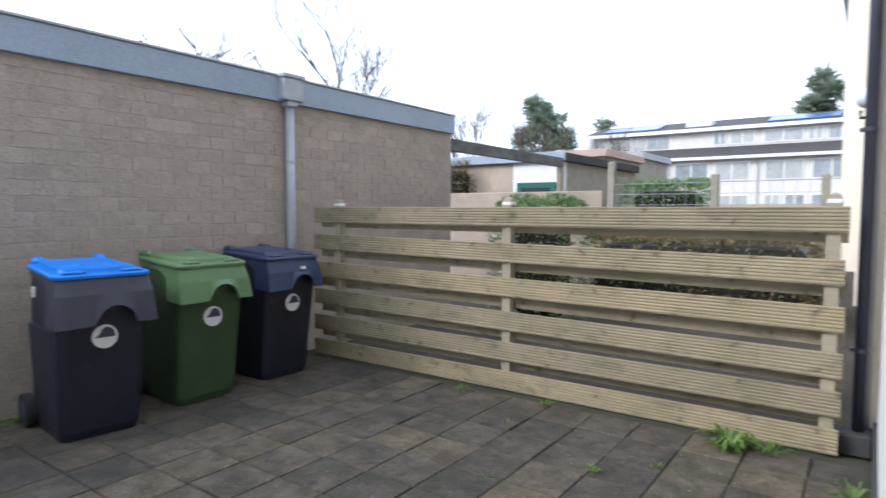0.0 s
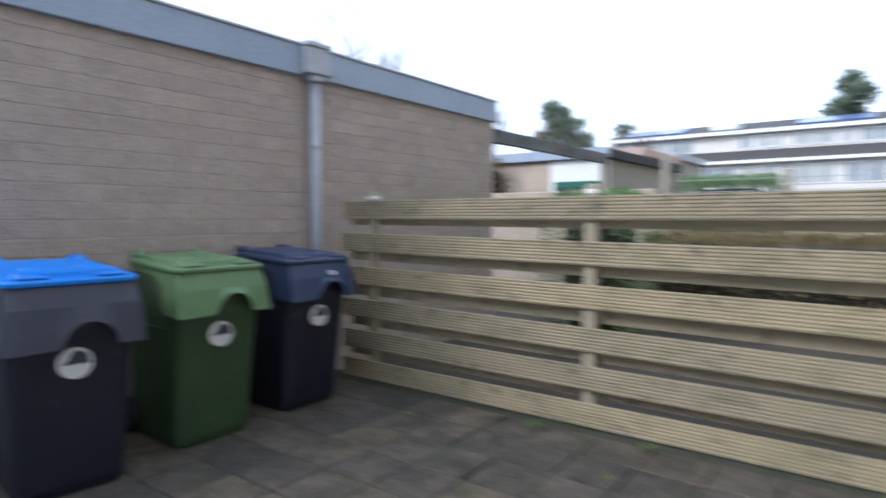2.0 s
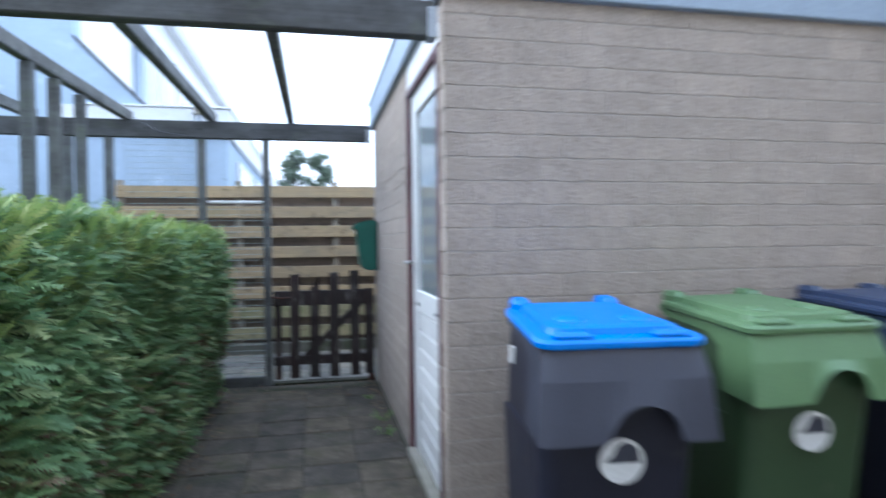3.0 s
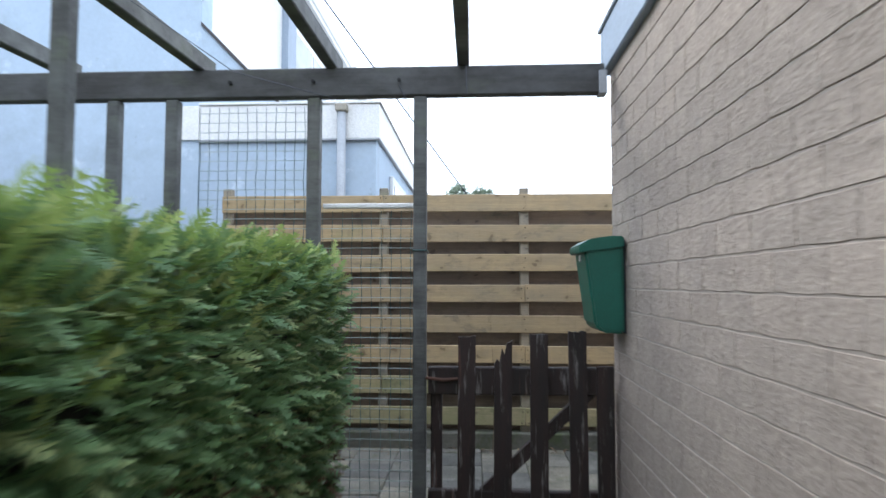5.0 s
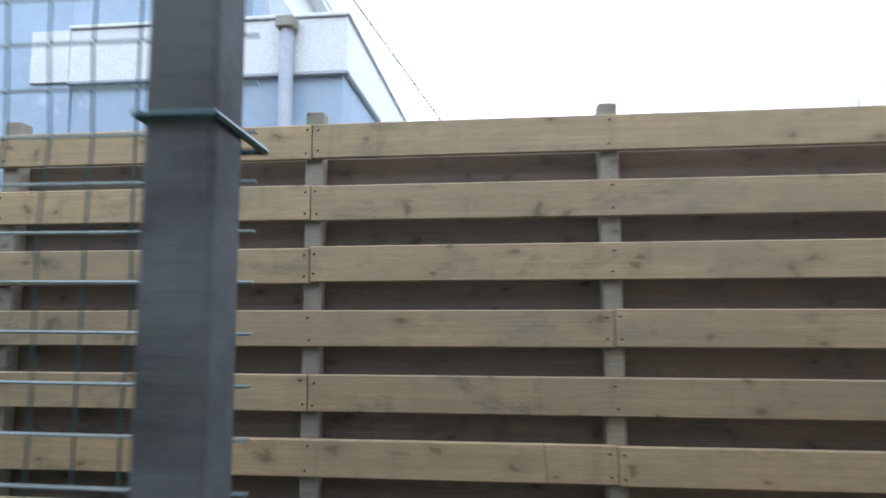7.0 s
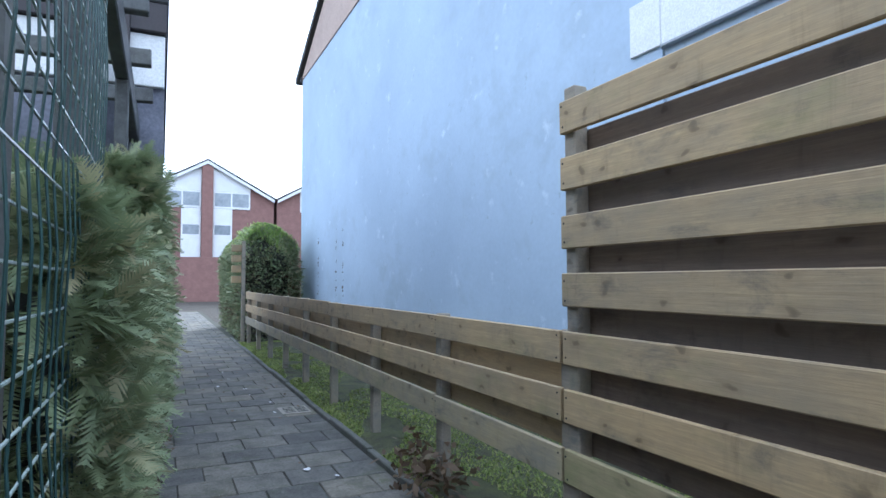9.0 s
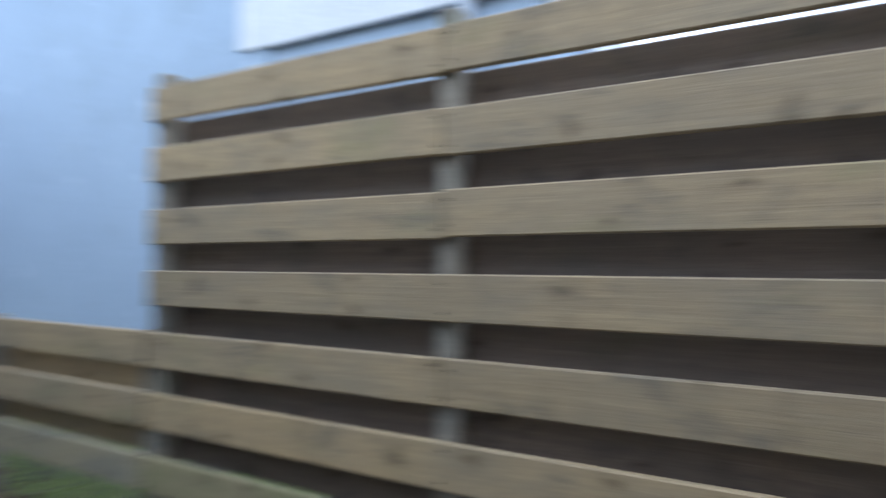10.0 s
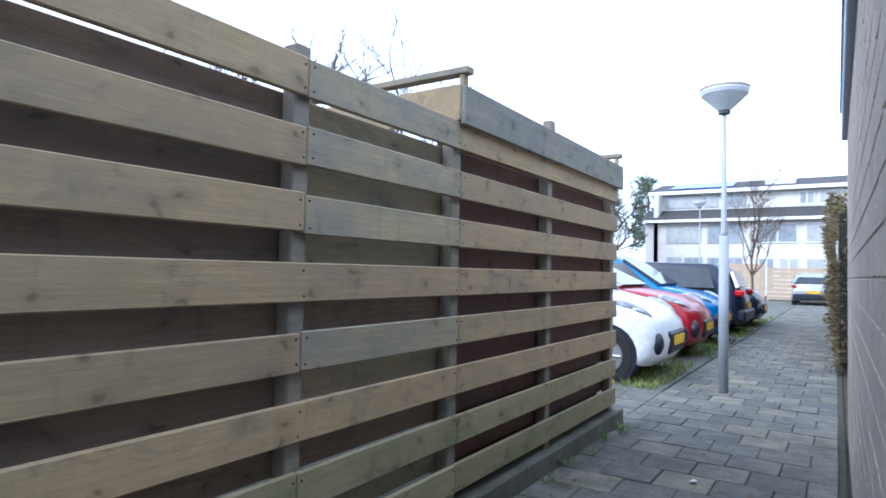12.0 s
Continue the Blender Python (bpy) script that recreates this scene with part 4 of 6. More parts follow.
# ---- hedges and plants ----
def sprays(bm, rnd, count, place, size, droop=0.3, fans=6):
    """Flat conifer sprays: a drooping spine with leaflets on both sides. place(rnd) gives a root and an outward way."""
    for _ in range(count):
        p, out = place(rnd)
        out = Vector(out).normalized()
        side = out.cross(Vector((rnd.uniform(-0.6, 0.6), rnd.uniform(-0.6, 0.6), 1))).normalized()
        s = size * rnd.uniform(0.6, 1.4)
        tip = (out + side.cross(out) * rnd.uniform(-0.2, 0.2) + Vector((0, 0, rnd.uniform(-droop, droop * 1.3)))).normalized()
        base = Vector(p)
        sag = Vector((0, 0, -s * rnd.uniform(0.05, 0.45) * droop))
        pts = [base + tip * s * 1.15 * k / fans + sag * (k / fans) ** 2 for k in range(fans + 1)]
        spine = [bm.verts.new(q) for q in pts]
        for k in range(fans - 1):
            t = (k + 0.5) / fans
            ln = s * (0.46 * (1 - t) + 0.10) * (0.6 + 0.4 * min(1.0, 4 * t)) * rnd.uniform(0.75, 1.2)
            for sg in (-1, 1):
                e = pts[k] + (tip * 0.85 + side * sg * 0.75) * ln + Vector((0, 0, rnd.uniform(-0.25, 0.08) * ln))
                bm.faces.new((spine[k], bm.verts.new(e), spine[k + 1]))
        w = side * s * 0.03
        bm.faces.new((spine[fans - 1], bm.verts.new(pts[fans - 1] + w), spine[fans]))


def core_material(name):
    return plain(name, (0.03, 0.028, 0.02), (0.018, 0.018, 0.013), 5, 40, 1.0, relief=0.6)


# near-black colour puts the hedge's inner shade into its filling block
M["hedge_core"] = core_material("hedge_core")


def box_hedge(name, label, x0, x1, y0, y1, zt, count, size, mat, round_top=0.14, seed=1, brown=0.06, fans=6, tip_mat=None, droop=0.3):
    h = thing(name, label, "hedge")
    rnd = random.Random(seed)
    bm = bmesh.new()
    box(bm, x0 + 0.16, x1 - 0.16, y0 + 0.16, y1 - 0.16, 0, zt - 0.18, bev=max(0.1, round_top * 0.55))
    part("branch_core", bm, M["hedge_core"], h, "near-black block standing for the shaded inside of the hedge")
    ax, ay, az = (x1 - x0), (y1 - y0), zt
    areas = (ay * az, ay * az, ax * az, ax * az, ax * ay)

    def place(r):
        (x, y, z), out = place_flat(r)
        t = max(0.0, min(1.0, (z - zt + round_top) / round_top))
        inset = round_top * (1 - math.sqrt(1 - t * t * 0.999)) if z < zt - 0.14 or round_top > 0.2 else 0.0
        return (min(max(x, x0 + inset), x1 - inset), min(max(y, y0 + inset), y1 - inset), z), out

    def place_flat(r):
        f = r.choices(range(5), areas)[0]
        u, v = r.random(), r.random()
        bulge = 0.07 * noise.noise(Vector((u * ay * 1.3, v * az * 1.7, f * 7.0 + seed)))
        taper = 0.10 * (1 - v) * (1 - v)
        over = 0.09 * max(0.0, (v - 0.85) / 0.15) ** 2
        inn = r.uniform(0.02, 0.13)
        if f == 0:
            return (x0 + taper + over + inn - bulge, y0 + u * ay, v * az), (-1, r.uniform(-0.6, 0.6), r.uniform(-0.5, 0.8))
        if f == 1:
            return (x1 - taper - over - inn + bulge, y0 + u * ay, v * az), (1, r.uniform(-0.6, 0.6), r.uniform(-0.5, 0.8))
        if f == 2:
            return (x0 + u * ax, y0 + taper + over + inn - bulge, v * az), (r.uniform(-0.6, 0.6), -1, r.uniform(-0.5, 0.8))
        if f == 3:
            return (x0 + u * ax, y1 - taper - over - inn + bulge, v * az), (r.uniform(-0.6, 0.6), 1, r.uniform(-0.5, 0.8))
        return (x0 + 0.05 + u * (ax - 0.1), y0 + 0.05 + v * (ay - 0.1), zt - inn - 0.02 + bulge), (r.uniform(-0.8, 0.8), r.uniform(-0.8, 0.8), 1)
    bm = bmesh.new()
    sprays(bm, rnd, count, place, size, droop, fans)
    tagged(part("foliage", bm, mat, h), kind="stuff")
    if tip_mat:
        bm = bmesh.new()

        def place_top(r):
            while True:
                p, o = place(r)
                if p[2] > zt * (0.72 + 0.28 * r.random() ** 0.6):
                    return p, (o[0], o[1], 1.0 + r.random())
        sprays(bm, rnd, int(count * 0.25), place_top, size, 0.3, fans)
        tagged(part("young_foliage", bm, tip_mat, h, "yellow-green young sprays, toned sunlit, on the hedge top"), kind="stuff")
    bm = bmesh.new()

    def place_low(r):
        p, o = place(r)
        return (p[0], p[1], p[2] * 0.6), o
    sprays(bm, rnd, int(count * brown), place_low, size * 0.8)
    tagged(part("dry_foliage", bm, M["dead_leaf"], h, "brown dry sprays low in the hedge"), kind="stuff")
    return h


box_hedge("conifer_hedge", "dense clipped green conifer hedge beside the garden path", -1.3, 0.76, 4.3, 8.1, 1.33, 52000, 0.078, M["conifer"], seed=3, brown=0.12, fans=8, tip_mat=M["conifer_tip"])
box_hedge("alley_conifer", "loose grey-green conifer growing through the wire mesh", -0.9, 0.36, 7.96, 8.64, 1.34, 11000, 0.075, M["conifer_blue"], seed=5, brown=0.03, fans=13, droop=0.8)
box_hedge("alley_conifer", "loose grey-green conifer leaning over the alley edge", -3.1, -0.9, 7.9, 8.66, 1.62, 23000, 0.08, M["conifer_blue"], seed=6, brown=0.10, fans=13, droop=0.8)
box_hedge("ivy_hedge", "rounded evergreen hedge at the end of the alley", -15.5, -11.2, 10.05, 11.3, 2.35, 26000, 0.10, M["conifer_blue"], 0.9, seed=8, brown=0.15, tip_mat=M["conifer_tip"])


def sprigs(label, x0, x1, y0, y1, z, n, seed, mat, tall=0.26):
    rnd = random.Random(seed)
    bm = bmesh.new()
    for _ in range(n):
        x, y = rnd.uniform(x0, x1), rnd.uniform(y0, y1)
        h = rnd.uniform(0.4 * tall, tall)
        lean = Vector((rnd.uniform(-0.5, 0.5), rnd.uniform(-0.5, 0.5), 1)).normalized()
        base = Vector((x, y, z - 0.12))
        for k in range(3 if tall < 0.2 else 5):
            q = base + lean * h * (k + 1) / 5

            def place(r, q=q):
                return q, lean + Vector((r.uniform(-1, 1), r.uniform(-1, 1), 0.2))
            sprays(bm, rnd, 2, place, 0.05)
    solid("hedge_shoot", bm, mat, label, "shoots", kind="stuff")


sprigs("yellow-green young shoots, toned sunlit, on the hedge top", -1.25, 0.68, 4.4, 8.0, 1.37, 1500, 33, M["conifer_tip"], 0.10)
sprigs("loose green shoots standing above the hedge top", -1.2, 0.6, 4.6, 8.0, 1.36, 90, 31, M["conifer"])


def weed_tuft(x, y, z, r, n, label, mat="weed", seed=1):
    rnd = random.Random(seed)
    bm = bmesh.new()
    for _ in range(n):
        a = rnd.uniform(0, 2 * math.pi)
        l = r * rnd.uniform(0.4, 1.0)
        h = l * rnd.uniform(0.2, 0.7)
        d = Vector((math.cos(a), math.sin(a), 0))
        s = Vector((-d.y, d.x, 0)) * l * rnd.uniform(0.035, 0.075)
        p0 = Vector((x, y, z)) + d * rnd.uniform(0, r * 0.3)
        p1 = p0 + d * l * 0.5 + Vector((0, 0, h))
        p2 = p0 + d * l + Vector((0, 0, h * 0.75))
        v = [bm.verts.new(c) for c in (p0 - s * 0.3, p0 + s * 0.3, p1 + s, p1 - s, p2)]
        bm.faces.new((v[0], v[1], v[2], v[3]))
        bm.faces.new((v[3], v[2], v[4]))
    return solid("weed", bm, M[mat], label, "weed", "weeds in the paving", "stuff")


weed_tuft(4.30, 1.70, 0.0, 0.17, 120, "bright green weed tuft growing at the fence foot", seed=1)
weed_tuft(4.33, 1.52, 0.0, 0.13, 26, "bright green weed tuft growing at the fence foot", seed=2)
weed_tuft(3.95, 1.13, 0.0, 0.11, 40, "bright green weed tuft growing by the house wall", seed=3)
for k, (x, y, r) in enumerate(((3.80, 1.95, 0.05), (3.55, 2.2, 0.06), (4.38, 2.85, 0.07), (4.3, 3.5, 0.08), (3.2, 2.6, 0.04), (1.92, 7.2, 0.12), (1.9, 6.9, 0.10), (1.86, 7.8, 0.08), (3.9, 2.9, 0.05), (2.08, 5.32, 0.10), (2.16, 5.38, 0.12), (4.05, 4.2, 0.05))):
    weed_tuft(x, y, 0.0, r, 18, "small green weeds in a paving joint", seed=20 + k)
for k in range(9):
    weed_tuft(3.2 + 0.36 * k, 10.02 + 0.02 * (k % 2), 0.0, 0.07 + 0.03 * (k % 3), 16, "thin grass tuft along the fence plinth", seed=60 + k)
for k in range(14):
    weed_tuft(-0.9 - 0.55 * k, 8.66 + 0.03 * (k % 3), 0.0, 0.09 + 0.03 * (k % 3), 18, "grass tuft at the alley edge", seed=80 + k)


def stalk(pts, label, berry=None):
    s = thing("dry_stalk", label, "plant")
    bm = bmesh.new()
    tube(bm, pts, 0.003, 5, 0.0012)
    part("stem", bm, M["dead_leaf"], s)
    if berry:
        bm = bmesh.new()
        bmesh.ops.create_icosphere(bm, subdivisions=2, radius=0.018, matrix=Matrix.Translation(berry))
        part("flower", bm, M["tail_red"], s, "small dull red flower head")


stalk([(2.2, 9.80, 0.0), (2.19, 9.82, 0.3), (2.17, 9.82, 0.60)], "thin stalk with a red flower head by the fence", (2.17, 9.82, 0.61))
stalk([(1.45, 9.98, 0.0), (1.47, 10.0, 0.5), (1.44, 10.03, 0.86)], "thin dry stalk in front of the fence")
stalk([(2.9, 9.98, 0.0), (2.94, 9.97, 0.2), (3.0, 9.95, 0.3)], "thin dry stalk in front of the fence")
stalk([(0.3, 9.95, 0.0), (0.36, 9.95, 0.3), (0.3, 9.97, 0.5)], "thin dry stalk in front of the fence")


def moss_strip():
    rnd = random.Random(9)
    bm = bmesh.new()
    bmesh.ops.create_grid(bm, x_segments=120, y_segments=12, size=1)
    for v in bm.verts:
        v.co = Vector((-5.65 + v.co.x * 5.0, 10.75 + v.co.y * 0.75, 0))
        v.co.z = 0.03 + 0.035 * noise.noise(Vector((v.co.x * 2, v.co.y * 3, 0)))
    solid("moss_bed", bm, M["moss_ground"], "dark earth bed along the alley", "ground", kind="structure")
    bm = bmesh.new()
    for _ in range(52000):
        x, y = rnd.uniform(-10.6, -0.65), 10.0 + 1.4 * rnd.random() ** 1.5
        if noise.noise(Vector((x * 1.3, y * 2.2, 3.0))) < -0.15:
            continue
        z = 0.03 + 0.035 * noise.noise(Vector((x * 2, y * 3, 0)))
        a = rnd.uniform(0, 6.28)
        r = rnd.uniform(0.005, 0.02)
        d = Vector((math.cos(a), math.sin(a), 0)) * r
        s = Vector((-d.y, d.x, 0)) * 0.5
        p = Vector((x, y, z))
        bm.faces.new((bm.verts.new(p - s), bm.verts.new(p + s), bm.verts.new(p + d + Vector((0, 0, rnd.uniform(0.004, 0.022))))))
    solid("moss", bm, M["moss"], "bright green moss and grass under the low fence", "moss", kind="stuff")
    bm = bmesh.new()
    for _ in range(260):
        p = Vector((rnd.gauss(-1.8, 0.17), rnd.gauss(10.04, 0.08), max(0.03, rnd.gauss(0.12, 0.07))))
        d = Vector((rnd.uniform(-1, 1), rnd.uniform(-1, 1), rnd.uniform(-0.7, 0.7))).normalized()
        s = d.cross(Vector((rnd.uniform(-1, 1), rnd.uniform(-1, 1), 1))).normalized()
        l = rnd.uniform(0.02, 0.045)
        v = [bm.verts.new(c) for c in (p, p + d * l + s * l * 0.5, p + d * l * 2, p + d * l - s * l * 0.5)]
        bm.faces.new(v)
    solid("dead_shrub", bm, M["dead_leaf"], "brown heap of withered leaves at the alley edge", "leaves", kind="stuff")


moss_strip()


def litter():
    rnd = random.Random(12)
    for k in range(46):
        x = rnd.uniform(-7.0, -0.8) if k < 34 else rnd.uniform(3.2, 6.0)
        y = min(9.85, max(8.85, rnd.gauss(9.45, 0.25)))
        bm = bmesh.new()
        r = rnd.uniform(0.015, 0.04)
        pts = [bm.verts.new((x + r * math.cos(a) * rnd.uniform(0.6, 1.1), y + 0.6 * r * math.sin(a), 0.006 + rnd.uniform(0, 0.012))) for a in (0, 1.2, 2.3, 3.3, 4.4, 5.3)]
        bm.faces.new(pts)
        solid("fallen_leaf", bm, M["dead_leaf"] if k % 3 else M["sticker"], "small fallen leaf lying on the paving" if k % 3 else "small scrap of white paper on the paving", "leaf" if k % 3 else "litter", "litter on the alley")


litter()


def leaf_litter(label, x0, x1, y0, y1, n, seed):
    """Withered leaves and twigs blown together on the paving."""
    rnd = random.Random(seed)
    bm = bmesh.new()
    for _ in range(n):
        c = Vector((rnd.uniform(x0, x1), rnd.triangular(y0, y1, y1), 0.006 + rnd.uniform(0, 0.014)))
        r = rnd.uniform(0.008, 0.026)
        a = rnd.uniform(0, 6.28)
        d, w = Vector((math.cos(a), math.sin(a), rnd.uniform(-0.3, 0.3))) * r, Vector((-math.sin(a), math.cos(a), rnd.uniform(-0.4, 0.4))) * r * 0.5
        bm.faces.new([bm.verts.new(v) for v in (c - d, c - d * 0.2 + w, c + d, c - d * 0.2 - w)])
    solid("leaf_litter", bm, M["dead_leaf"], label, "leaves", kind="stuff")


leaf_litter("withered leaves blown against the gate", 0.62, 1.95, 7.75, 8.42, 170, 51)
leaf_litter("withered leaves under the hedge edge", 0.55, 0.86, 4.6, 8.2, 260, 52)
leaf_litter("withered leaves along the shed wall", 1.88, 1.99, 6.6, 8.4, 70, 53)
leaf_litter("withered leaves along the fence plinth", 0.5, 6.3, 9.82, 10.06, 240, 54)
leaf_litter("withered leaves in the corner behind the bins", 2.1, 4.4, 4.95, 5.44, 120, 55)


# ---- house across the alley ----
def gable_house():
    h = thing("gable_house", "large house with whitish rendered gable wall toned shade-blue", "house")
    x0, x1, y0, y1, ze, zr = -12.7, -1.55, 11.6, 46.0, 5.9, 8.55
    xm = (x0 + x1) / 2
    part("wall", boxes((x0, x1, y0, y0 + 0.25, -0.03, ze)), M["render_blue"], h)
    bm = bmesh.new()
    prism(bm, [(x0 - 0.05, ze + 0.001), (x1 + 0.05, ze + 0.001), (xm, zr)], "y", y0 - 0.02, y0 + 0.25)
    part("gable_cladding", bm, M["clad"], h, "pale pinkish board cladding in the gable")
    part("wall", boxes((x0, x0 + 0.25, y0 + 0.251, y1, -0.03, ze)), M["render_blue"], h)
    part("wall", boxes((x1 - 0.25, x1, y0 + 0.251, y1, -0.03, ze)), M["paint_white"], h, "white panelled side wall")
    for xe in (x0 - 0.3, x1 + 0.04):
        bm = bmesh.new()
        prism(bm, [(xe, ze - 0.02), (xe, ze + 0.12), (xm, zr + 0.17), (xm, zr + 0.03)], "y", y0 - 0.1, y1)
        part("roof", bm, M["roof_tile"], h)
    part("gutter", boxes((x1 + 0.045, x1 + 0.22, y0 - 0.1, y1, ze - 0.02, ze + 0.24), bev=0.02), M["paint_white"], h, "white eaves gutter")
    part("soffit", boxes((x1 + 0.002, x1 + 0.2, y0 + 0.0, y1, ze - 0.1, ze - 0.025)), M["paint_white"], h)
    part("verge_board", boxes((x0 - 0.02, x0 + 0.06, y0 - 0.045, y0 - 0.022, ze - 0.04, ze + 0.05)), M["paint_brown"], h)
    k = 0
    y = 14.65
    while y < 44:
        w = part("window", boxes((x1 + 0.001, x1 + 0.05, y, y + 2.1, 3.35, 5.3), bev=0.01), M["paint_white"], h)
        for a, b in ((0.08, 1.0), (1.1, 2.02)):
            part("pane", boxes((x1 + 0.051, x1 + 0.056, y + a, y + b, 3.5, 5.2)), M["window_pale"], w)
        y += 2.75
    part("corner_board", boxes((x1 + 0.001, x1 + 0.1, 14.2, 14.6, 3.1, ze - 0.13)), M["fascia"], h, "grey-blue corner panel")
    # wing wall with a sloping dark-capped edge above the annex
    bm = bmesh.new()
    prism(bm, [(x1 + 0.001, 3.102), (-0.74, 3.102), (x1 + 0.001, 3.93)], "y", y0, y0 + 0.2)
    part("wing_wall", bm, M["render_blue"], h)
    bm = bmesh.new()
    prism(bm, [(-0.70, 3.103), (-0.735, 3.103), (x1 + 0.002, 3.935), (x1 + 0.002, 3.975)], "y", y0 - 0.02, y0 + 0.22)
    part("wing_cap", bm, M["paint_brown"], h, "dark capping on the sloping wall edge")
    # annex with white fascia
    a0, a1, az = -1.545, 0.31, 2.71
    part("annex_wall", boxes((a0, a1, y0 + 0.02, y0 + 0.25, -0.03, az)), M["render_blue"], h)
    part("annex_wall", boxes((a1 - 0.25, a1, y0 + 0.251, 40, -0.03, az)), M["render_blue"], h)
    part("annex_fascia", boxes((a0, a1 + 0.04, y0 - 0.02, y0 + 0.019, az, az + 0.36), bev=0.006), M["paint_white"], h, "white annex fascia")
    part("annex_fascia", boxes((a1 + 0.001, a1 + 0.04, y0 + 0.021, 40, az, az + 0.36), bev=0.006), M["paint_white"], h)
    part("annex_trim", boxes((a0, a1 + 0.06, y0 - 0.04, 40, az + 0.361, az + 0.385), bev=0.004), M["paint_white"], h)
    part("annex_trim", boxes((a0, a1 + 0.05, y0 - 0.03, y0 + 0.018, az - 0.02, az - 0.001), bev=0.004), M["zinc"], h)
    y = 12.6
    while y < 38:
        w = part("window", boxes((a1 + 0.001, a1 + 0.05, y, y + 2.0, 0.9, 2.5), bev=0.01), M["paint_white"], h)
        part("pane", boxes((a1 + 0.051, a1 + 0.056, y + 0.1, y + 1.9, 1.0, 2.4)), M["window_pale"], w)
        y += 2.75
    # a white board fixed high on the gable wall, seen over the fence
    part("eaves_box", boxes((a0 - 0.28, a0 - 0.002, y0 - 0.022, y0 - 0.001, az, az + 0.36), bev=0.004), M["paint_white"], h)
    rnd = random.Random(3)
    for xs in (-9.6, -9.15, -11.0):
        for q in range(14):
            z = 0.9 + q * rnd.uniform(0.06, 0.1)
            part("rust_spot", boxes((xs + rnd.uniform(-0.04, 0.04) - 0.012, xs + rnd.uniform(-0.03, 0.03) + 0.02, y0 - 0.003, y0 - 0.0005, z, z + rnd.uniform(0.01, 0.05))), M["bark"], h)


gable_house()
annex_pipe = downpipe(-0.03, 11.53, 2.98, "pale grey downpipe on the annex wall", M["zinc"], 0.045, False)
part("pipe_head", boxes((-0.09, 0.03, 11.47, 11.575, 2.97, 3.05), bev=0.01), M["concrete"], annex_pipe, "weathered grey pipe head")


# ---- outbuilding on the near side of the alley ----
def outbuilding():
    o = thing("outbuilding", "dark slate-grey outbuilding with dark timber and white window", "outbuilding")
    x1, y1 = -3.35, 8.66
    part("wall", boxes((x1 - 0.2, x1, 5.0, y1, -0.03, 2.9)), M["wall_slate"], o)
    part("wall", boxes((-9.5, x1 - 0.201, y1 - 0.2, y1, -0.03, 2.9)), M["wall_slate"], o)
    part("wall", boxes((-9.5, -9.3, 5.0, y1 - 0.201, -0.03, 2.9)), M["wall_slate"], o)
    part("wall", boxes((-9.299, x1 - 0.201, 5.0, 5.2, -0.03, 2.9)), M["wall_slate"], o)
    part("roof", boxes((-9.6, x1 + 0.1, 4.9, y1 + 0.02, 3.14, 3.26), bev=0.01), M["bitumen"], o)
    part("window_band", boxes((x1 + 0.001, x1 + 0.05, 7.4, y1, 2.55, 2.92), bev=0.006), M["paint_white"], o, "white window band under the roof")
    part("fascia", boxes((x1 - 0.2, x1 + 0.09, 4.95, y1 + 0.01, 2.93, 3.139), bev=0.006), M["paint_brown"], o, "dark brown timber fascia")
    part("timber_post", boxes((x1 + 0.06, x1 + 0.16, 8.16, 8.28, 0, 3.13), bev=0.006), M["dark_timber"], o)
    part("timber_post", boxes((x1 + 0.06, x1 + 0.12, 8.36, 8.44, 0, 3.13), bev=0.006), M["paint_brown"], o)


outbuilding()


# ---- end panel of the low fence ----
def end_panel():
    e = thing("fence", "short taller pine fence panel at the alley's end", "fence")
    part("post", boxes((-10.75, -10.68, F2Y - 0.05, F2Y + 0.02, 0, 1.95), bev=0.005), M["fence_post"], e)
    for k in range(4):
        z = 1.15 + k * 0.2
        part("board", boxes((-10.9, -10.76, F2Y - 0.22, F2Y, z, z + 0.13), bev=0.004), M["fence_pine"], e)


end_panel()


